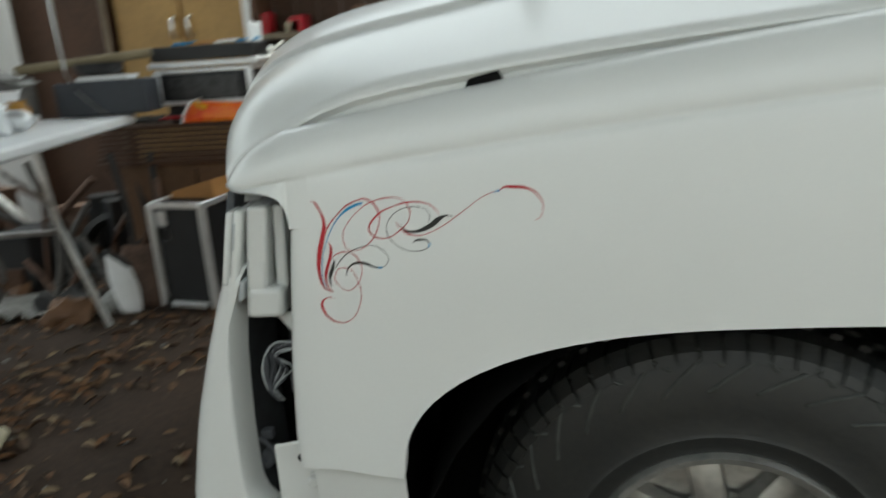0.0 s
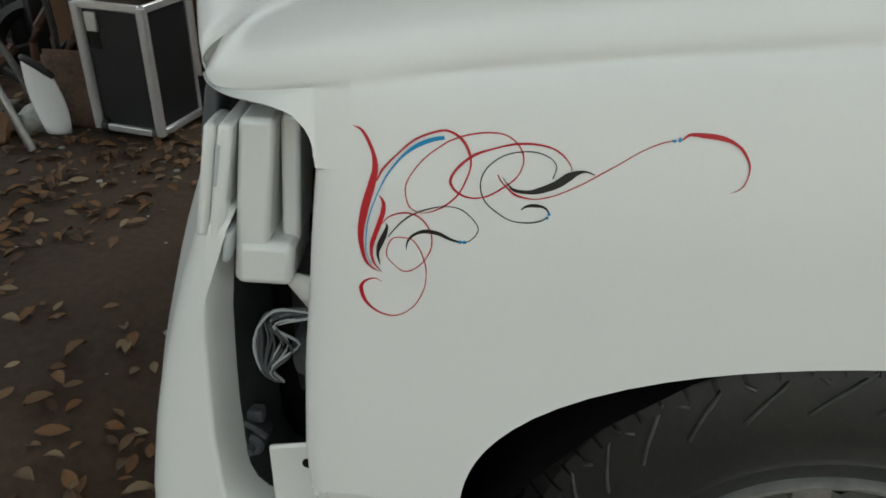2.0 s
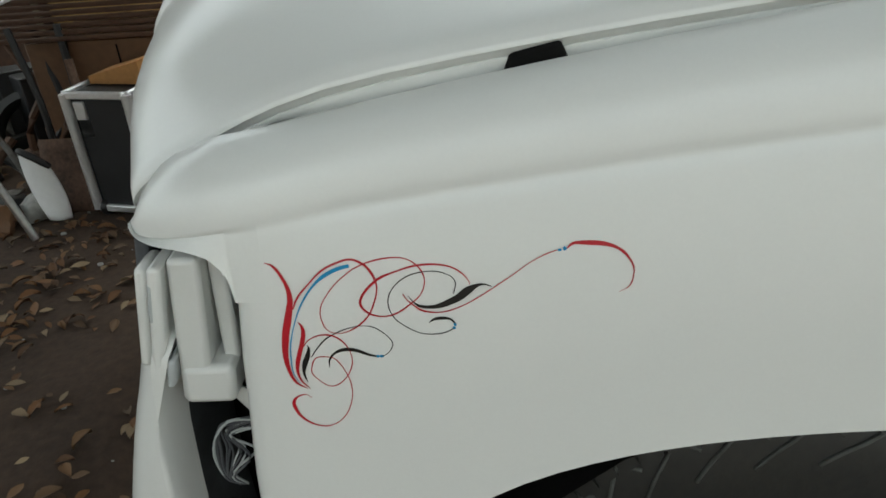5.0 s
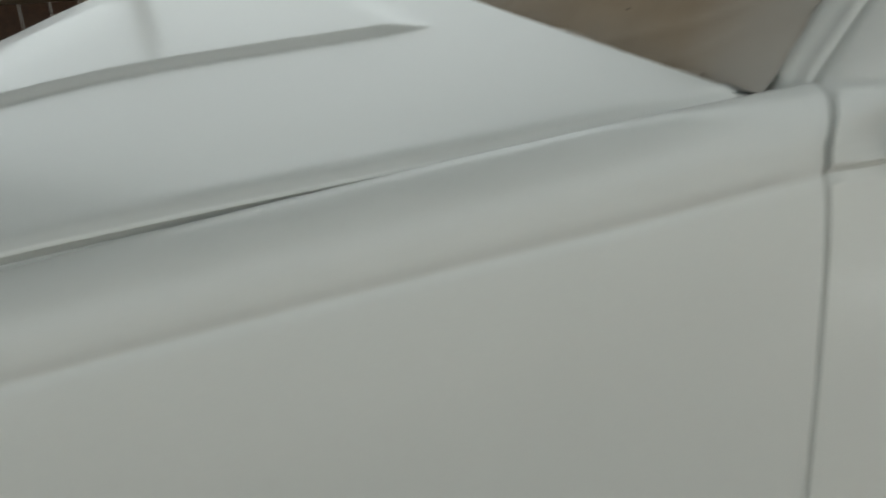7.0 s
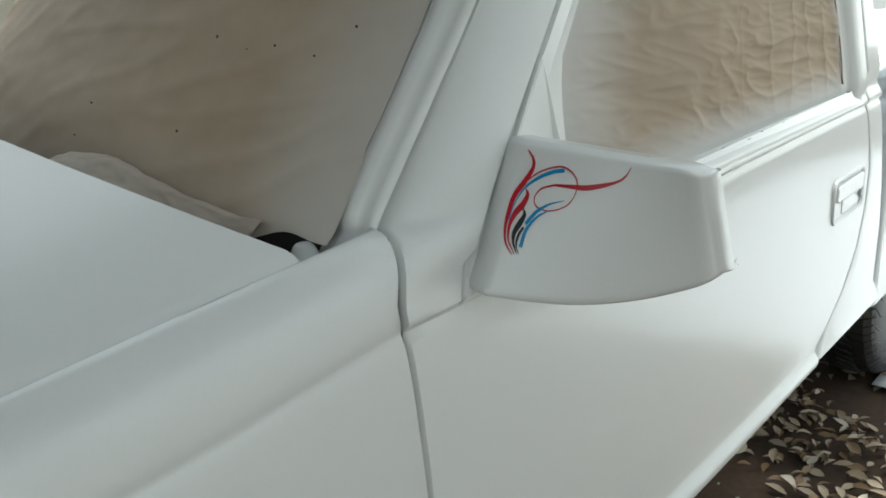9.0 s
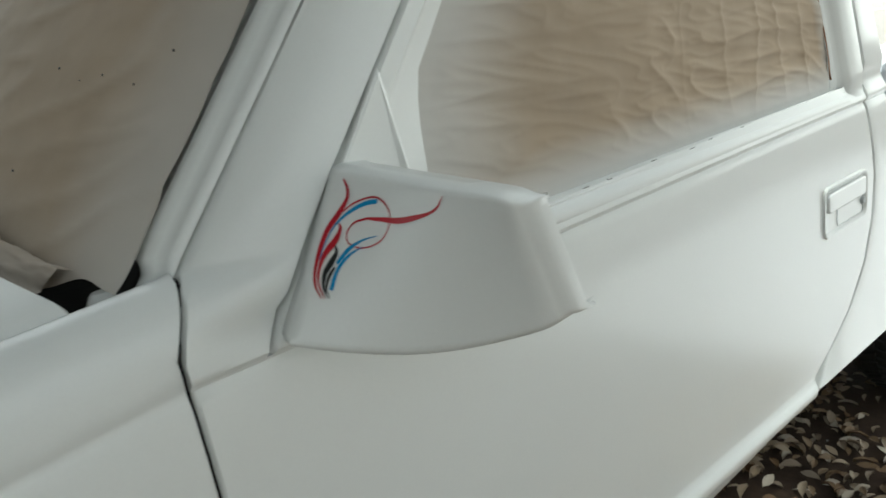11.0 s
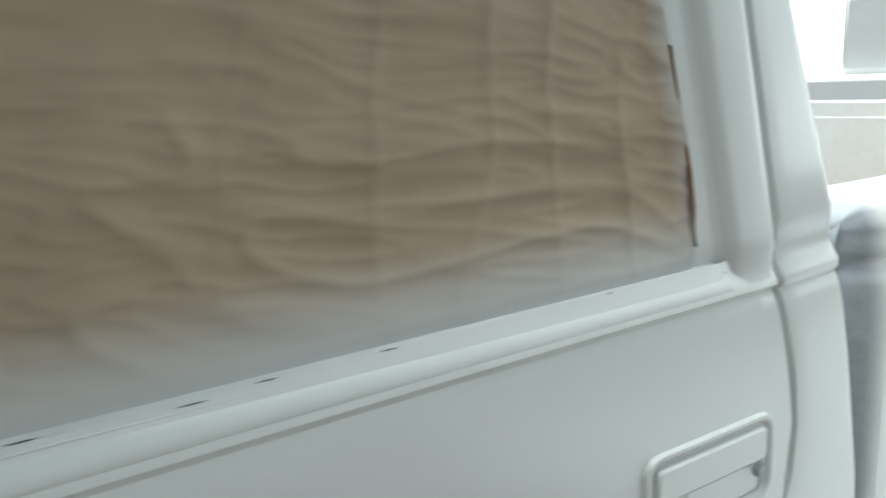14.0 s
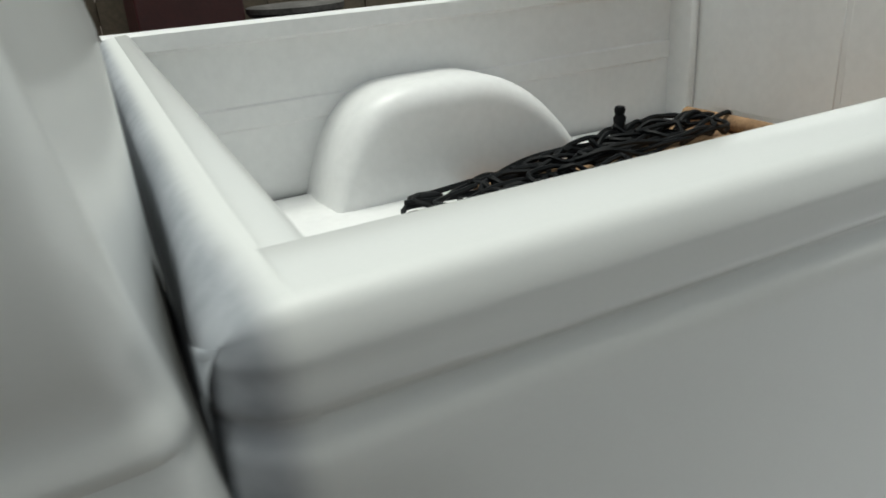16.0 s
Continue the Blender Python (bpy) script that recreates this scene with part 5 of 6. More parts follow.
rng = random.Random(11)
bm = bmesh.new()
for _ in range(7000):
    x, y = rng.uniform(-2.6, 0.35), rng.uniform(-0.4, 2.2)
    k = noise.noise(Vector((x * 1.6, y * 1.6, 7)))
    if rng.random() > 0.32 + 0.9 * k:
        continue
    leaf(bm, x, y, ground_z(x, y) + 0.006, rng.uniform(0.022, 0.06), rng.uniform(0, 6.3), rng.uniform(-0.35, 0.35), rng.uniform(0.03, 0.2), rng)
tagged(part("fallen_leaves", bm, LEAF, None, sharp=0), "scattered dry brown oak leaves on dirt", "leaves", kind="stuff")
bm = bmesh.new()
for _ in range(2800):
    x, y = rng.uniform(0.9, 3.6), rng.uniform(-0.75, 0.6)
    if noise.noise(Vector((x * 2.2, y * 2.2, 4))) < -0.12 - 0.25 * rng.random():
        continue
    leaf(bm, x, y, ground_z(x, y) + rng.uniform(0.004, 0.03), rng.uniform(0.03, 0.062), rng.uniform(0, 6.3), rng.uniform(-0.5, 0.5), rng.uniform(0.03, 0.22), rng)
tagged(part("fallen_leaves", bm, LEAF_PALE, None, sharp=0), "pale bleached oak leaves strewn beside the truck", "leaves", kind="stuff")
bm = bmesh.new()
for _ in range(420):
    x, y = rng.uniform(-2.4, 3.6), rng.uniform(-0.5, 2.0)
    r = rng.uniform(0.003, 0.012)
    c = bmesh.ops.create_icosphere(bm, subdivisions=1, radius=r, matrix=Matrix.Translation((x, y, ground_z(x, y) + r * 0.3)) @ Matrix.Diagonal((1, rng.uniform(0.5, 1), 0.5, 1)))
tagged(part("gravel", bm, RAG, None), "small pale stones and crumbs on dirt", "gravel", kind="stuff")

# carport roof (out of view, edges set to shape the light), back wall, posts


def wavy(x0, x1, y0, y1, z, slope):
    xs_ = np.arange(x0, x1, 0.04)
    rows_ = []
    for x in xs_:
        ye = 1.5 + (y1 - 1.5) * (1 - fade(x, -1.6, 0.9))
        rows_.append([(x, y0, z + 0.012 * math.sin(x * 40)), (x, ye, z + slope * (ye - y0) + 0.012 * math.sin(x * 40))])
    return grid(rows_)


tagged(part("ceiling", wavy(-3.0, 2.2, -1.45, 3.0, 2.45, 0.06), ROOF_TIN, None, solid=0.004), "unseen corrugated tin carport roof, its edges set to shape the light", "roof", kind="structure")
bm = bmesh.new()
for i in range(46):
    x = -4.4 + i * 0.13
    box(x, x + 0.124, 3.42, 3.445 + 0.006 * (i % 3), 0.0, 1.72, bm)
tagged(part("wall_back", bm, WOOD_DARK, None, smooth=False), "dark stained board wall behind the yard", "wall", kind="structure")
for x, y in ((-2.6, 2.3), (0.4, 2.9), (2.25, 2.9)):
    tagged(part("post", box(x - 0.045, x + 0.045, y - 0.045, y + 0.045, -0.2, 2.7), WOOD_OLD, None, bevel=0.006), "square weathered wooden carport post", "post", kind="structure")
# plain unseen wall added behind the walk to cut and even the side light
PLASTER = material("pale_plaster", (0.62, 0.60, 0.56), rough=0.85, vary=0.1, scale=1.5, fine=40, bump=0.15)
tagged(part("wall_plot", box(-6.0, 7.2, -3.75, -3.57, -0.3, 2.3), PLASTER, None, smooth=False, bevel=0.01), "unseen pale wall added to shape the side light", "wall", kind="structure")
# board fence on the far side of the bed
fence = thing("board_fence", "weathered brown vertical board fence", "fence", kind="structure")
rng = random.Random(5)
bm = box(0, 0.118, 0, 0.02, -0.2, 1.62)
first = part("plank", bm, WOOD_OLD, fence, bevel=0.0, smooth=False)
first.location = (1.9, 3.3, 0)
for i in range(1, 38):
    o = first.copy()
    scene.collection.objects.link(o)
    o.location = (1.9 + i * 0.124, 3.3 + rng.uniform(-0.006, 0.006), rng.uniform(-0.03, 0.03))
part("rail", box(1.9, 6.6, 3.32, 3.36, 0.9, 1.0), WOOD_OLD, fence)
for x in (6.55,):
    part("post", box(x, x + 0.09, 3.25, 3.34, -0.2, 1.75), WOOD_OLD, fence, bevel=0.006)
grill = thing("round_grill", "black round kettle grill with lid beside the fence", "grill", (3.72, 2.75, GROUND))
part("bowl", lathe([(0.0, 0.98), (0.10, 0.99), (0.17, 1.04), (0.19, 1.12), (0.195, 1.125), (0.19, 1.13)], "z", (0, 0, 0), 40), BLACK_PLASTIC, grill)
part("lid", lathe([(0.2, 1.13), (0.2, 1.15), (0.05, 1.16), (0.0, 1.16)], "z", (0, 0, 0), 40), SCRAP, grill, "flat grey lid")
for a in (0.3, 2.4, 4.5):
    part("leg", tube([(0.14 * math.cos(a), 0.14 * math.sin(a), 1.0), (0.22 * math.cos(a), 0.22 * math.sin(a), 0.0)], 0.012, None, 6, 1), BLACK_PLASTIC, grill)
tagged(part("leaning_board", tube([(4.1, 2.6, -0.19), (5.0, 2.9, 0.70), (5.9, 3.24, 1.55)], 0.03, None, 4, 1), WOOD_OLD, None, smooth=False), "pale wooden board leaning against the fence", "board")
shed = thing("red_cabinet", "dull red metal cabinet behind the truck bed", "cabinet", (3.25, 2.7, GROUND))
part("body", box(-0.15, 0.25, 0, 0.35, 0.0, 1.45), material("dull_red_paint", (0.06, 0.012, 0.012), rough=0.5, vary=0.25, bump=0.05), shed, bevel=0.008)
part("lid", box(-0.17, 0.27, -0.02, 0.37, 1.452, 1.48), GREY_PLASTIC, shed, bevel=0.004)

# pale tarp on the sunlit ground behind the truck
rows = []
for i in range(50):
    r = []
    for j in range(50):
        x, y = 3.50 + i * 0.085, -2.3 + j * 0.05
        r.append((x, y, ground_z(x, y) + 0.02 + 0.016 * noise.noise(Vector((x * 4, y * 3, 1))) + 0.01 * abs(noise.noise(Vector((x * 9, y * 7, 4))))))
    rows.append(r)
tagged(part("ground_tarp", grid(rows), TARP, None, sharp=0, solid=0.002), "crumpled pale grey tarp spread on the ground", "tarp")

# ---------------------------------------------------------------- things in the bed
mat_ = thing("bed_mat", "worn brown carpet laid on the bed floor", "mat")
part("carpet", grid([[(x, y, 0.508 + 0.006 * noise.noise(Vector((x * 3, y * 3, 0)))) for y in np.linspace(0.45, 1.52, 26)] for x in np.linspace(3.72, 4.70, 26)]), CARPET, mat_, sharp=0, solid=0.004)
part("rolled_edge", tube([(4.66, 0.9, 0.535), (4.67, 1.2, 0.54), (4.68, 1.52, 0.535)], 0.028, None, 10, 4), CARPET, mat_, "rolled brown carpet edge")
cords = thing("extension_cord", "heap of tangled black extension cord on the bed floor", "cord", (0, 0, 0))
rng = random.Random(21)
bm = bmesh.new()
for k in range(22):
    x0 = 3.66 + 0.040 * k
    pts = []
    cx, cy = x0 + rng.uniform(-0.05, 0.06), 1.20 + 0.008 * k + rng.uniform(-0.08, 0.06)
    rx, ry, ph = rng.uniform(0.10, 0.24), rng.uniform(0.04, 0.10), rng.uniform(0, 6)
    for i in range(13):
        a = ph + i * 0.62
        pts.append((cx + rx * math.cos(a) + rng.uniform(-0.02, 0.02), cy + ry * math.sin(a), 0.522 + rng.uniform(0.0, 0.03) + 0.05 * fade(k, 2, 16) * rng.random()))
    part("cord", tube(pts, 0.0075, None, 6, 4), CABLE, cords)
part("loop", tube([(4.36, 1.30, 0.52), (4.42, 1.32, 0.545), (4.48, 1.34, 0.585), (4.545, 1.35, 0.592), (4.575, 1.35, 0.56), (4.54, 1.34, 0.525), (4.44, 1.3, 0.52)], 0.009, None, 8, 6), CABLE, cords, "standing loop of black cord")
part("loop", tube([(4.26, 1.38, 0.52), (4.30, 1.39, 0.575), (4.35, 1.39, 0.585), (4.38, 1.37, 0.53)], 0.008, None, 8, 6), CABLE, cords)
part("plug", lathe([(0.0, 0.645), (0.014, 0.645), (0.018, 0.635), (0.014, 0.62), (0.02, 0.61), (0.016, 0.58), (0.02, 0.555), (0.013, 0.52), (0.0, 0.52)], "z", (4.275, 1.40, 0), 10), CABLE, cords, "ribbed black plug")
part("plug", lathe([(0.0, 3.50), (0.016, 3.50), (0.02, 3.53), (0.012, 3.58), (0.0, 3.60)], "x", (0, 1.30, 0.535), 10), CABLE, cords)

# ---------------------------------------------------------------- folding table with tools
table = thing("folding_table", "white plastic folding table with bent chrome legs", "table", (0, 0, 0))
bm = box(-1.72, -0.955, 0.15, 1.72, 0.70, 0.74)
part("tabletop", bm, WHITE_PLASTIC, table, "white moulded plastic top", bevel=0.012)
for y in (1.42, 0.22):
    part("leg", tube([(-1.22, y, 0.70), (-1.20, y, 0.42), (-1.17, y, 0.30), (-1.085, y - 0.02, 0.02), (-1.08, y - 0.02, 0.0)], 0.0125, None, 10, 5), CHROME, table)
    part("leg", tube([(-1.50, y, 0.70), (-1.53, y, 0.42), (-1.56, y, 0.30), (-1.63, y + 0.02, 0.02), (-1.63, y + 0.02, 0.0)], 0.0125, None, 10, 5), CHROME, table)
    part("crossbar", tube([(-1.19, y, 0.36), (-1.545, y, 0.36)], 0.010, None, 8, 1), CHROME, table)
    part("brace", tube([(-1.2, y, 0.45), (-1.3, y - 0.25, 0.69)], 0.008, None, 8, 1), CHROME, table)


def simple(name, label, cat, bm, mat, group="", **kw):
    return tagged(part(name, bm, mat, None, **kw), label, cat, group)


rad = thing("radio_box", "dark grey equipment box on the folding table", "box", (-1.08, 1.55, 0.745))
part("body", box(-0.165, 0.165, -0.09, 0.10, 0.0, 0.125), material("slate_grey_plastic", (0.03, 0.034, 0.042), rough=0.5, vary=0.2), rad, bevel=0.006)
part("antenna", tube([(0.02, -0.11, 0.0), (-0.10, -0.08, 0.12), (-0.14, -0.02, 0.26), (-0.17, 0.05, 0.6)], [0.003, 0.004, 0.006, 0.009], None, 6, 4), CHROME, rad, "thin metal rod")
pad = simple("paper_pad", "white paper pad lying on the grey box", "pad", box(-1.17, -0.98, 1.49, 1.62, 0.871, 0.888), WHITE_PLASTIC, bevel=0.003)
simple("frying_pan", "black round pan on the paper pad", "pan", lathe([(0.0, 0.892), (0.06, 0.892), (0.085, 0.91), (0.09, 0.935), (0.084, 0.935), (0.06, 0.90), (0.0, 0.90)], "z", (-1.10, 1.55, 0), 32), BLACK_PLASTIC)
simple("cardboard_tube", "tan cardboard tube lying across the clutter", "tube", tube([(-1.42, 1.58, 0.925), (-0.93, 1.66, 0.962)], 0.018, None, 14, 1), material("tan_cardboard", (0.22, 0.18, 0.11), rough=0.8, vary=0.25), sharp=50)
simple("plastic_tub", "pale blue-white plastic tub on the table", "tub", lathe([(0.0, 0.745), (0.05, 0.745), (0.07, 0.80), (0.09, 0.86), (0.095, 0.862), (0.085, 0.85), (0.0, 0.84)], "z", (-1.34, 1.45, 0), 32), WHITE_PLASTIC)
simple("amber_jar", "amber glass jar with yellow liquid", "jar", lathe([(0.0, 0.742), (0.038, 0.742), (0.042, 0.75), (0.042, 0.80), (0.03, 0.815), (0.03, 0.83), (0.0, 0.83)], "z", (-1.21, 1.33, 0), 24), material("amber_liquid", (0.35, 0.17, 0.02), rough=0.2, vary=0.25))
simple("spray_can", "scuffed silver spray can lying on its side", "can", lathe([(0.0, -1.26), (0.03, -1.26), (0.033, -1.255), (0.033, -1.12), (0.024, -1.10), (0.012, -1.09), (0.012, -1.07), (0.0, -1.07)], "x", (0, 1.16, 0.776), 24), ALUM)
simple("crumpled_bag", "crumpled grey plastic bag on the table", "bag", (lambda: (lambda bm: (bmesh.ops.create_icosphere(bm, subdivisions=3, radius=0.085, matrix=Matrix.Translation((-1.40, 1.18, 0.79)) @ Matrix.Diagonal((1.2, 0.9, 0.6, 1))), [setattr(v, "co", v.co + v.normal * 0.03 * noise.noise(v.co * 22)) for v in bm.verts], bm)[2])(bmesh.new()))(), RAG)
simple("grey_cloth", "folded grey cloth draped over a box", "cloth", grid([[(-1.72 + i * 0.02, 1.5 + j * 0.03, 0.90 + 0.05 * math.sin(i * 0.16) + 0.01 * noise.noise(Vector((i * 0.4, j * 0.4, 0)))) for j in range(6)] for i in range(24)]), RAG, solid=0.006)
simple("storage_carton", "grey carton under the cloth on the table", "carton", box(-1.70, -1.28, 1.52, 1.66, 0.742, 0.90), SCRAP, bevel=0.004)
for i in range(5):
    simple("paint_tin", "small paint tin stacked on the table", "tin", lathe([(0.0, 0.0), (0.034, 0.0), (0.036, 0.004), (0.034, 0.008), (0.034, 0.052), (0.036, 0.056), (0.03, 0.058), (0.0, 0.055)], "z", (-1.46 - 0.015 * (i % 2), 1.36 + 0.005 * i, 0.742 + 0.0585 * i), 20), (RUST, ALUM, WHITE_PLASTIC, SCRAP, RUST)[i], group="paint tins on the table")

# the table stands slightly askew, its things with it
ASKEW = Matrix.Translation((-1.01, 1.90, 0.757)) @ Matrix.Rotation(radians(10), 4, "Z") @ Matrix.Translation((0.955, -1.72, -0.74))
AFAR = Matrix.Translation((0.01, 0.17, 0.0))


def set_askew(names):
    for n in names:
        for ob in scene.objects:
            if ob.parent is None and ob.name.split(".")[0] == n:
                ob.matrix_basis = (AFAR if n in ("radio_box", "paper_pad", "frying_pan", "cardboard_tube") else Matrix()) @ ASKEW @ ob.matrix_basis


# ---------------------------------------------------------------- equipment case on the ground
case = thing("equipment_case", "black equipment case with aluminium corners, lid tilted open", "case", (-0.80, 1.825, 0.0), turn=-13)
part("body", box(-0.112, 0.112, -0.106, 0.12, 0.03, 0.42), BLACK_CASE, case)
for x in (-0.115, 0.115):
    for y in (-0.11, 0.13):
        part("corner_rail", tube([(x, y, 0.025), (x, y, 0.425)], 0.017, None, 10, 1), ALUM, case, "aluminium corner extrusion")
for z in (0.03, 0.422):
    for y in (-0.112, 0.132):
        part("edge_rail", box(-0.11, 0.11, y - 0.008, y + 0.008, z - 0.012, z + 0.012), ALUM, case, bevel=0.004)
    for x in (-0.117, 0.117):
        part("edge_rail", box(x - 0.008, x + 0.008, -0.11, 0.13, z - 0.012, z + 0.012), ALUM, case, bevel=0.004)
bm = box(-0.10, 0.10, 0.0, 0.12, 0.425, 0.43)
for v in bm.verts:
    if v.co.z > 0.427:
        v.co.z += 0.02 + 0.05 * fade(v.co.x, -0.1, 0.06)
part("lining", bm, PLYWOOD, case, "orange plywood inside of the tilted lid")
part("latch", box(-0.09, -0.05, -0.116, -0.10, 0.34, 0.40), ALUM, case, "metal latch", bevel=0.004)
part("latch_plate", box(-0.095, -0.045, -0.106, -0.100, 0.28, 0.36), PRIMER, case, bevel=0.003)
for x in (-0.09, 0.10):
    part("castor", lathe([(0.0, -0.012), (0.024, -0.012), (0.028, -0.006), (0.028, 0.006), (0.024, 0.012), (0.0, 0.012)], "x", (x, -0.10, 0.028), 20), BLACK_PLASTIC, case, "black castor wheel")
rows = []
for i in range(15):
    a = -0.9 + 1.8 * i / 14
    rows.append([(-1.06 + (0.05 + 0.02 * math.sin(3 * v)) * math.sin(a) - 0.03 * v, 1.74 - 0.05 * math.cos(a) * (1 - 0.3 * v), 0.012 + 0.24 * v * (1 - 0.25 * (i / 14) ** 2)) for v in np.linspace(0, 1, 12)])
helm = thing("cracked_lamp_shell", "cracked white lamp shell with black edge standing on dirt", "lamp shell")
part("shell", grid(rows), WHITE_PLASTIC, helm, solid=0.006)
part("edge", tube([r_[-1] for r_ in rows], 0.012, None, 7, 2), BLACK_PLASTIC, helm, "black rim")
simple("metal_sheet", "dented dark metal panel beside the case", "panel", grid([[(-1.14 + 0.03 * i, 1.78 + 0.01 * j, 0.0 + 0.03 * j) for j in range(9)] for i in range(7)]), RUST, solid=0.01)

# ---------------------------------------------------------------- dresser with ribbed top, cabinet, shelf
dresser = thing("dresser", "brown walnut dresser with dark ribbed roll front", "dresser", (0.17, 0, 0.035))
part("body", box(-1.34, -0.1, 2.0, 2.45, -0.035, 0.50), WOOD_MID, dresser, bevel=0.006)
for i in range(7):
    part("slat", box(-1.42, -0.05, 1.97 + 0.012 * i, 1.99 + 0.012 * i, 0.505 + 0.019 * i, 0.521 + 0.019 * i), WOOD_DARK, dresser, bevel=0.004)
part("top", box(-1.40, -0.05, 2.05, 2.5, 0.638, 0.66), WOOD_DARK, dresser, bevel=0.004)
for x in (-1.02, -0.5):
    part("drawer_line", box(x, x + 0.004, 1.994, 1.999, 0.03, 0.48), DARK, dresser)
kit = thing("airbrush_kit", "open black tool case with aluminium frame on the dresser", "tool case", (-0.80, 2.15, 0.772))
part("base_tray", box(-0.18, 0.18, -0.03, 0.14, -0.074, -0.009), BLACK_PLASTIC, kit, "black riser under the case", bevel=0.004)
part("lower_box", box(-0.19, 0.19, -0.06, 0.14, 0.0, 0.125), BLACK_CASE, kit, bevel=0.004)
for z in (0.0, 0.125):
    part("rim", box(-0.20, 0.20, -0.067, 0.15, z - 0.008, z + 0.01), ALUM, kit, bevel=0.004)
for x in (-0.195, 0.195):
    part("corner", box(x - 0.012, x + 0.012, -0.07, -0.05, 0.0, 0.13), ALUM, kit, bevel=0.005)
part("engraved_panel", box(-0.15, 0.15, -0.066, -0.061, 0.015, 0.105), material("swirled_dark_metal", (0.05, 0.05, 0.05), rough=0.4, vary=0.8, scale=22, fine=60, bump=0.2), kit, "dark panel with pale swirls")
part("upper_tray", box(-0.22, 0.24, -0.07, 0.12, 0.14, 0.165), ALUM, kit, "aluminium tray rim", bevel=0.005)
part("tray_box", box(-0.21, 0.23, -0.065, 0.115, 0.168, 0.225), BLACK_PLASTIC, kit, "black open tray", bevel=0.005)
part("lid", box(0.20, 0.215, -0.05, 0.10, 0.17, 0.30), WHITE_PLASTIC, kit, bevel=0.004)
for i, m in enumerate((BLUE, PLYWOOD, WHITE_PLASTIC, BLUE)):
    part("brush", tube([(-0.12 + 0.09 * i, -0.03, 0.232), (-0.03 + 0.09 * i, -0.01, 0.236)], 0.006, None, 6, 1), m, kit)
flame = thing("flame_panel", "orange and yellow flame-painted fender sample on the dresser", "panel", (-0.76, 2.06, 0.697))
rows = [[(-0.12 + 0.02 * i, -0.03 + 0.004 * j, (0.085 if i > 2 else 0.03 * i + 0.02) * j / 4 * (1 - 0.25 * (i / 14))) for j in range(5)] for i in range(15)]
part("sheet", grid(rows), ORANGE, flame, solid=0.004)
part("rim", tube([(-0.125, -0.034, 0.0), (-0.12, -0.03, 0.03), (-0.08, -0.026, 0.08), (-0.04, -0.022, 0.092)], 0.006, None, 6, 4), ALUM, flame)
part("tongue", tube([(-0.02, -0.034, 0.055), (-0.05, -0.034, 0.07), (-0.06, -0.03, 0.085)], [0.012, 0.008, 0.003], None, 6, 3), material("yellow_flame", (0.9, 0.5, 0.02), rough=0.4, vary=0.2), flame)
simple("red_rag", "red rag lying on the dresser", "rag", grid([[(-0.98 + 0.02 * i, 2.04 + 0.02 * j, 0.703 + 0.015 * noise.noise(Vector((i, j, 3))) + 0.012) for j in range(4)] for i in range(7)]), RED, solid=0.008)
simple("tool_roll", "black tools heaped on the dresser", "tools", (lambda bm: ([tube([(-1.18 + 0.02 * k, 2.08, 0.708), (-1.12 + 0.02 * k, 2.12 + 0.02 * (k % 3), 0.72)], 0.009, bm, 6, 1) for k in range(9)], bm)[1])(bmesh.new()), BLACK_PLASTIC)

cab = thing("wooden_cabinet", "yellow varnished double-door wooden cabinet", "cabinet", (0.13, 0, 0))
part("body", box(-1.83, -1.06, 3.16, 3.40, 0.0, 1.85), WOOD_CAB, cab)
for x0, x1 in ((-1.81, -1.455), (-1.435, -1.10)):
    d = part("door", box(x0, x1, 3.135, 3.158, 0.05, 1.82), WOOD_CAB, cab, bevel=0.004)
    hx_ = x1 - 0.035 if x0 < -1.5 else x0 + 0.035
    part("handle", tube([(hx_, 3.13, 1.06), (hx_, 3.10, 1.08), (hx_, 3.10, 1.15), (hx_, 3.13, 1.17)], 0.009, None, 8, 4), CHROME, d, "chrome pull handle")
part("frame_strip", box(-1.10, -1.06, 3.12, 3.17, 0.0, 1.85), PAINT_OLD, cab, "pale edge strip")
dark = thing("wardrobe", "tall dark brown wooden wardrobe", "wardrobe", (0.13, 0, 0))
part("body", box(-2.5, -1.86, 3.1, 3.40, 0.0, 1.9), WOOD_DARK, dark, bevel=0.006)
part("strip", box(-1.87, -1.845, 3.08, 3.1, 0.0, 1.9), WOOD_OLD, dark)
pleat = simple("pleated_panel", "pale fluted panel standing by the wall", "panel", grid([[(-2.62 + i * 0.012, 3.0 + (0.02 if (i // 2) % 2 else 0.0), z) for z in (0.0, 1.9)] for i in range(36)]), PAINT_OLD, smooth=False, solid=0.004)
shelf = thing("wall_shelf", "rough wooden wall shelf stacked with clutter", "shelf", (0.10, 0, 0))
for z in (0.86, 1.02, 1.30):
    part("board", box(-1.0, 0.6, 3.12, 3.40, z, z + 0.03), WOOD_OLD, shelf)
for x in (-1.02, 0.6):
    part("side", box(x, x + 0.03, 3.12, 3.40, 0.0, 1.7), WOOD_DARK, shelf)
rng = random.Random(8)
for i in range(16):
    x, z = rng.uniform(-0.95, 0.5), (0.892, 1.052)[i % 2]
    w, h = rng.uniform(0.03, 0.09), rng.uniform(0.05, 0.12)
    simple("shelf_box", "small dusty box on the wall shelf", "box", box(x, x + w, 3.16, 3.3, z, z + h), rng.choice((RUST, SCRAP, RAG, WOOD_MID, RED, PVC)), group="boxes on the wall shelf", bevel=0.004)
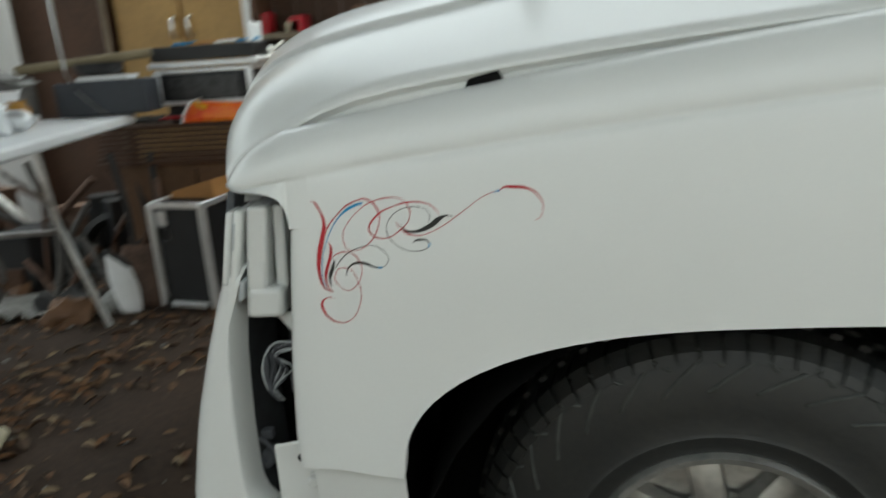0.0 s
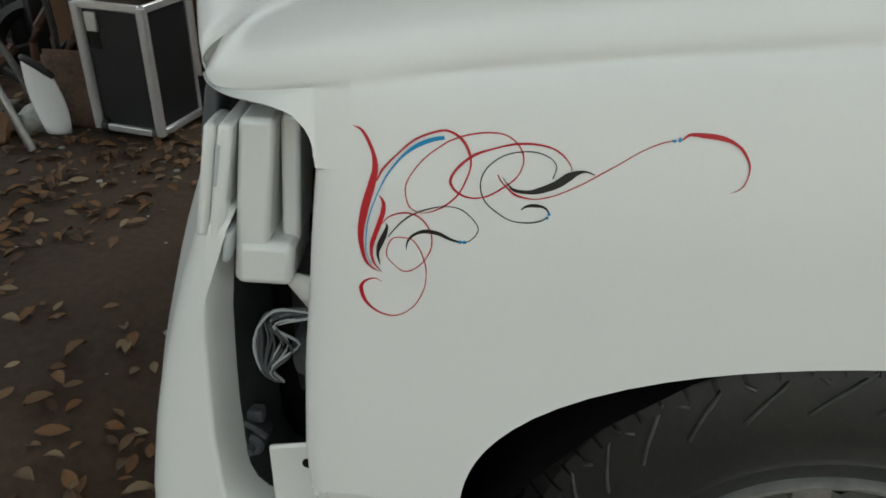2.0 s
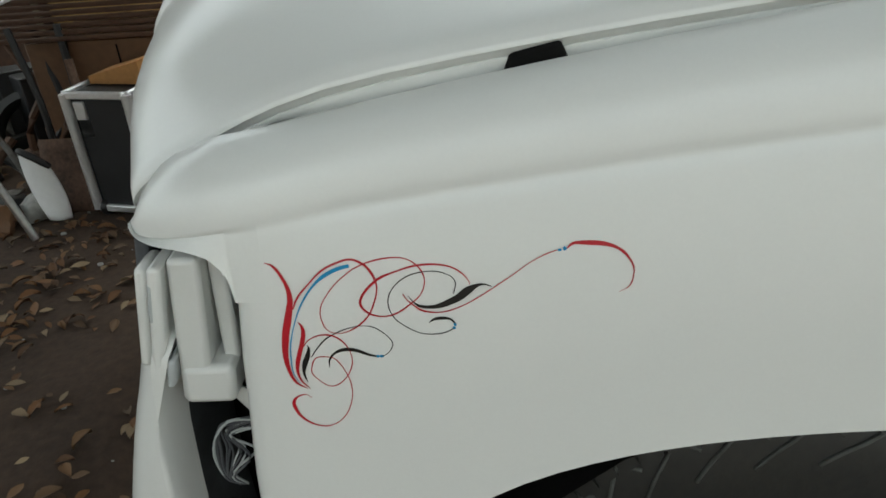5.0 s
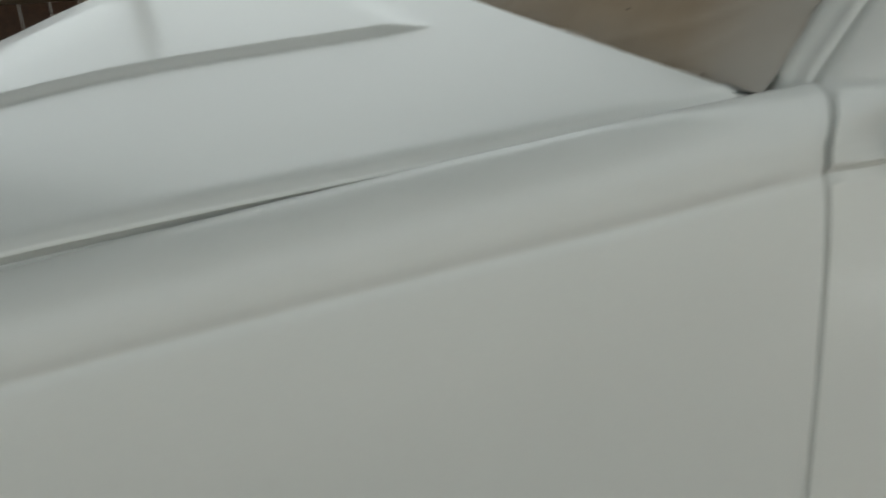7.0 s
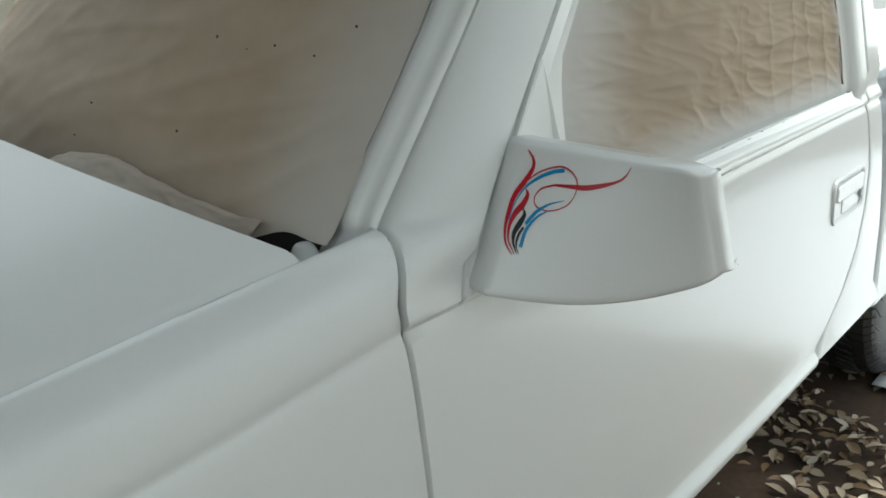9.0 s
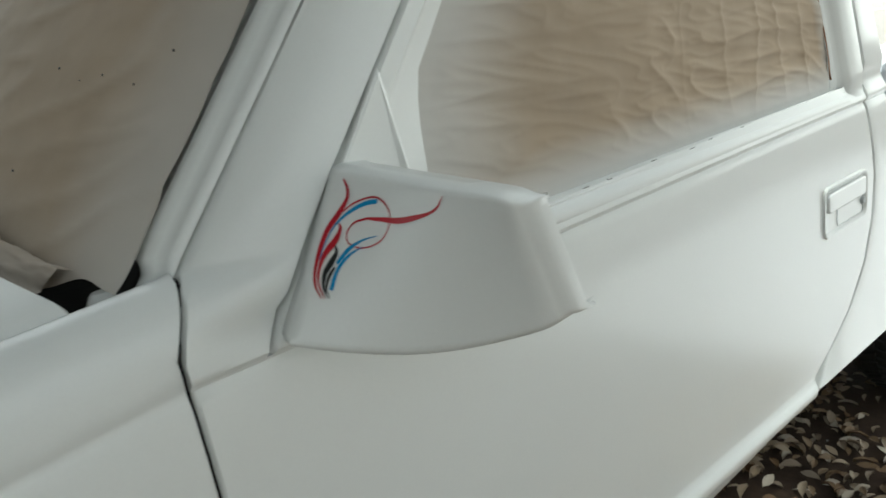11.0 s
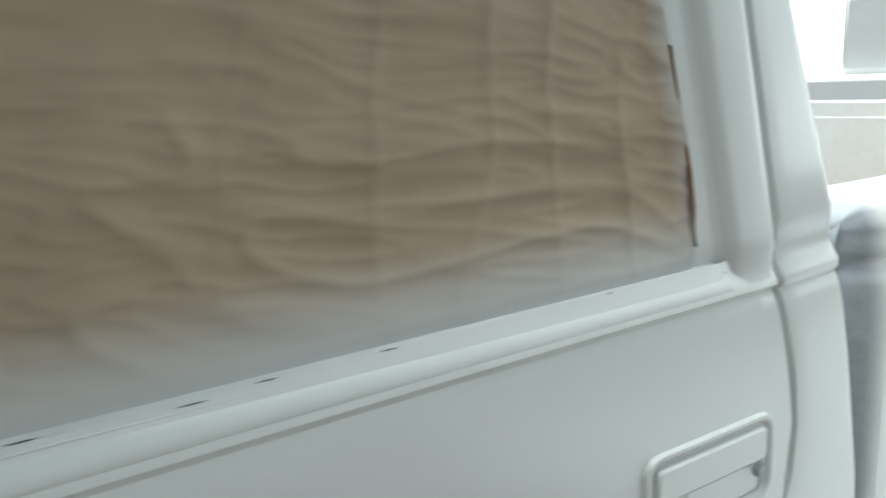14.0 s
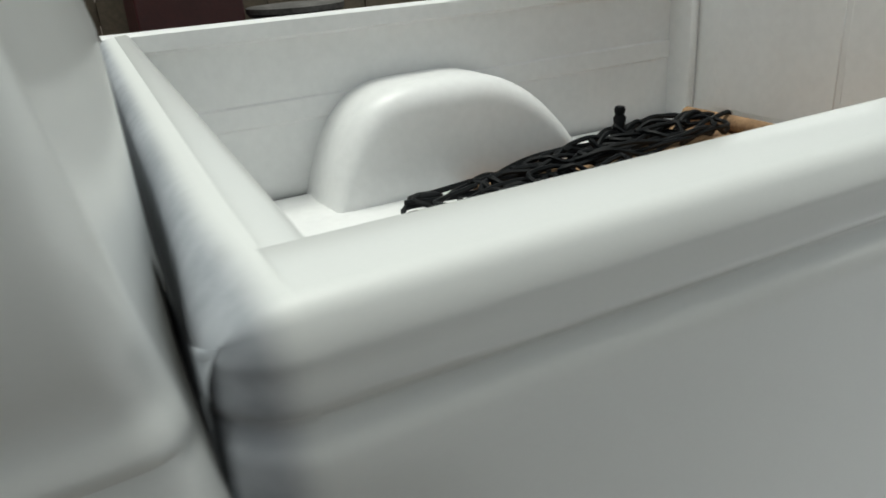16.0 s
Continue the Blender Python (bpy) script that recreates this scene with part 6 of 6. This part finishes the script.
simple("crumpled_rag", "crumpled pale rag lying on a brown crate", "rag", (lambda bm: (bmesh.ops.create_icosphere(bm, subdivisions=3, radius=0.09, matrix=Matrix.Translation((-0.62, 2.6, 0.93)) @ Matrix.Diagonal((1.5, 0.8, 0.5, 1))), [setattr(v, "co", v.co + v.normal * 0.05 * noise.noise(v.co * 18)) for v in bm.verts], bm)[2])(bmesh.new()), RAG)
simple("crate", "brown crate carrying the rag heap", "crate", box(-0.85, -0.4, 2.5, 2.68, 0.0, 0.885), WOOD_MID, bevel=0.005)

# ---------------------------------------------------------------- scrap heap under and behind the table
rng = random.Random(33)
for k in range(26):
    x, y = rng.uniform(-2.9, -1.15), rng.uniform(1.75, 2.7)
    z = rng.uniform(0.005, 0.02)
    a, l = rng.uniform(0, 3.1), rng.uniform(0.2, 0.6)
    d = (math.cos(a) * l, math.sin(a) * l * 0.4, rng.uniform(0.0, 0.45))
    simple("scrap_pipe", "bent rusty pipe in the scrap heap", "pipe", tube([(x, y, z), (x + d[0] * 0.5, y + d[1] * 0.5, z + d[2] * 0.6), (x + d[0], y + d[1], z + d[2])], rng.uniform(0.008, 0.02), None, 7, 4), rng.choice((RUST, RUST, SCRAP, CHROME, BLACK_PLASTIC)), group="scrap pipes")
for k in range(7):
    x, y = rng.uniform(-2.7, -1.3), rng.uniform(1.7, 2.5)
    r = rng.uniform(0.09, 0.17)
    m = Matrix.Translation((x, y, r * 0.55 + 0.03)) @ Matrix.Rotation(rng.uniform(0.2, 1.3), 4, "X") @ Matrix.Rotation(rng.uniform(0, 3), 4, "Z")
    bm = lathe([(r - 0.03, -0.03), (r, -0.035), (r + 0.012, 0.0), (r, 0.035), (r - 0.03, 0.03), (r - 0.04, 0.0), (r - 0.03, -0.03)], "z", (0, 0, 0), 28)
    bm.transform(m)
    simple("old_tyre", "small worn black tyre in the scrap heap", "tyre", bm, RUBBER, group="scrap tyres")
for k in range(22):
    x, y = rng.uniform(-2.8, -1.0), rng.uniform(1.55, 2.6)
    s = rng.uniform(0.06, 0.16)
    bm = bmesh.new()
    bmesh.ops.create_icosphere(bm, subdivisions=3, radius=s, matrix=Matrix.Translation((x, y, s * 0.3)) @ Matrix.Diagonal((rng.uniform(0.7, 1.6), rng.uniform(0.6, 1.2), rng.uniform(0.3, 0.7), 1)))
    o = Vector((k * 3.1, 0, 0))
    for v in bm.verts:
        v.co += v.normal * s * 0.55 * noise.noise(v.co * 14 + o) + v.normal * s * 0.2 * noise.noise(v.co * 40 + o)
    simple("scrap_lump", "crumpled scrap bundle on the dirt", "scrap", bm, rng.choice((RAG, RAG, SCRAP, RUST, BLACK_PLASTIC, WOOD_MID)), group="scrap bundles")
for k in range(14):
    x, y = rng.uniform(-2.9, -1.2), rng.uniform(1.9, 2.9)
    w, h, d = rng.uniform(0.08, 0.3), rng.uniform(0.08, 0.4), rng.uniform(0.06, 0.2)
    bm = box(-w / 2, w / 2, -d / 2, d / 2, 0, h)
    bm.transform(Matrix.Translation((x, y, 0.0)) @ Matrix.Rotation(rng.uniform(0, 3), 4, "Z"))
    simple("scrap_box", "dusty scrap box in the heap", "box", bm, rng.choice((RUST, SCRAP, WOOD_DARK, BLACK_CASE, WOOD_MID)), group="scrap boxes", bevel=0.006)
for k in range(34):
    x, y = rng.uniform(-2.7, -0.95), rng.uniform(1.75, 2.0)
    h = rng.uniform(0.25, 0.62)
    pts = [(x, y, 0.0), (x + rng.uniform(-0.06, 0.06), y + 0.03, h * 0.5), (x + rng.uniform(-0.12, 0.12), y + 0.06, h)]
    simple("scrap_pipe", "upright bent bar leaning in the scrap heap", "bar", tube(pts, rng.uniform(0.006, 0.016), None, 6, 4), rng.choice((RUST, RUST, BLACK_PLASTIC, SCRAP, WOOD_DARK)), group="upright scrap bars")
simple("pvc_pipe", "short ivory plastic pipe on the dirt", "pipe", (lambda bm: (bm.transform(Matrix.Translation((-0.90, 0.69, 0.028)) @ Matrix.Rotation(0.35, 4, "Z")), bm)[1])(lathe([(0.014, -0.06), (0.019, -0.06), (0.019, 0.06), (0.014, 0.06), (0.014, -0.06)], "y", (0, 0, 0), 20)), PVC)
simple("green_wrapper", "crumpled dark green plastic wrapper on the dirt", "wrapper", (lambda bm: (bmesh.ops.create_icosphere(bm, subdivisions=3, radius=0.09, matrix=Matrix.Translation((-1.15, 0.80, 0.05)) @ Matrix.Diagonal((1.2, 0.8, 0.55, 1))), [setattr(v, "co", v.co + v.normal * 0.04 * noise.noise(v.co * 30)) for v in bm.verts], bm)[2])(bmesh.new()), GREEN_PLASTIC)
simple("cloth_sheet", "grey torn sheet lying by the scrap heap", "sheet", grid([[(-1.75 + 0.04 * i, 1.62 + 0.04 * j, 0.02 + 0.05 * abs(noise.noise(Vector((i * 0.5, j * 0.5, 6))))) for j in range(9)] for i in range(12)]), RAG, solid=0.004)

# bottles and bags at the near end of the table
simple("blue_bag", "crumpled light blue plastic bag on the table", "bag", (lambda bm: (bmesh.ops.create_icosphere(bm, subdivisions=3, radius=0.11, matrix=Matrix.Translation((-1.42, 1.02, 0.81)) @ Matrix.Diagonal((1.0, 1.1, 0.75, 1))), [setattr(v, "co", v.co + v.normal * 0.05 * noise.noise(v.co * 20)) for v in bm.verts], bm)[2])(bmesh.new()), material("light_blue_plastic", (0.25, 0.42, 0.6), rough=0.4, vary=0.25, scale=14, bump=0.2))
bottle = thing("spray_bottle", "white plastic bottle with blue label on the table", "bottle", (-1.06, 0.72, 0.742))
part("body", lathe([(0.0, 0.0), (0.04, 0.0), (0.043, 0.006), (0.043, 0.15), (0.03, 0.18), (0.014, 0.195), (0.014, 0.22), (0.0, 0.22)], "z", (0, 0, 0), 24), WHITE_PLASTIC, bottle)
part("label", lathe([(0.0435, 0.03), (0.0440, 0.032), (0.0440, 0.12), (0.0435, 0.122)], "z", (0, 0, 0), 24), BLUE, bottle, "blue wrapped label")
part("cap", lathe([(0.0, 0.25), (0.014, 0.25), (0.016, 0.222), (0.0, 0.222)], "z", (0, 0, 0), 16), BLUE, bottle, "blue cap")
simple("tissue_wad", "crumpled white tissue on the table", "tissue", (lambda bm: (bmesh.ops.create_icosphere(bm, subdivisions=3, radius=0.10, matrix=Matrix.Translation((-1.2, 1.02, 0.80)) @ Matrix.Diagonal((1.0, 0.9, 0.8, 1))), [setattr(v, "co", v.co + v.normal * 0.06 * noise.noise(v.co * 17)) for v in bm.verts], bm)[2])(bmesh.new()), WHITE_PLASTIC)

set_askew(("folding_table", "radio_box", "paper_pad", "frying_pan", "cardboard_tube", "plastic_tub", "amber_jar", "spray_can", "crumpled_bag", "grey_cloth", "storage_carton", "paint_tin", "blue_bag", "spray_bottle", "tissue_wad"))

# shrub beyond the end of the board wall
LEAF_GREEN = material("green_leaf", (0.10, 0.16, 0.03), rough=0.5, vary=0.4, scale=3, bump=0.0)
shrub = thing("shrub", "leafy green shrub beyond the board wall", "shrub", (-4.6, 4.4, 0.0))
for k in range(5):
    part("branch", tube([(0.0, 0.0, 0.0), (0.15 * math.cos(k * 1.3), 0.15 * math.sin(k * 1.3), 0.8), (0.6 * math.cos(k * 1.3), 0.6 * math.sin(k * 1.3), 1.9)], [0.03, 0.02, 0.008], None, 6, 4), WOOD_OLD, shrub)
bm = bmesh.new()
rng = random.Random(3)
for _ in range(1800):
    a, q, z = rng.uniform(0, 6.3), rng.uniform(0.1, 1.15), rng.uniform(0.3, 2.6)
    q *= 0.6 + 0.5 * math.sin(z * 1.2)
    leaf(bm, q * math.cos(a), q * math.sin(a), z, rng.uniform(0.06, 0.13), rng.uniform(0, 6.3), rng.uniform(-1.2, 1.2), rng.uniform(0.02, 0.1), rng)
part("crown", bm, LEAF_GREEN, shrub, "loose green leaves")

# white van parked behind the truck, and a glowing plane for the pale bright distance
van = thing("parked_van", "white parked van with greenish side windows", "van", (9.2, 0.0, GROUND))
part("body", box(0.0, 1.8, 0.6, 5.2, 0.35, 1.22), PAINT_OLD, van, bevel=0.06)
part("cabin", box(0.12, 1.68, 0.9, 4.0, 1.2, 2.0), PAINT_OLD, van, bevel=0.08)
GLASS_DIM = material("greenish_window_glass", (0.66, 0.76, 0.74), rough=0.2, vary=0.15, bump=0.0)
for y0, y1 in ((1.1, 1.75), (1.85, 2.55), (2.62, 3.5)):
    part("window", box(0.112, 0.13, y0, y1, 1.30, 1.82), GLASS_DIM, van, "greenish side window", bevel=0.01)
for y0 in (1.4, 4.3):
    part("wheel", lathe([(0.0, 0.02), (0.18, 0.02), (0.2, 0.0), (0.33, 0.0), (0.34, 0.03), (0.34, 0.2), (0.0, 0.2)], "x", (-0.01, y0, 0.34), 32), RUBBER, van)
DISTANCE_GLOW = bpy.data.materials.new("glowing_distance")
DISTANCE_GLOW.use_nodes = True
DISTANCE_GLOW.node_tree.nodes["Principled BSDF"].inputs["Emission Color"].default_value = (1.0, 1.0, 0.98, 1)
DISTANCE_GLOW.node_tree.nodes["Principled BSDF"].inputs["Emission Strength"].default_value = 1.1
tagged(part("backdrop", grid([[(48, y_, z_) for z_ in (-0.5, 9.0)] for y_ in (-40, 55)]), DISTANCE_GLOW, None), "glowing plane standing for the bright distance behind the yard", "backdrop", kind="structure")
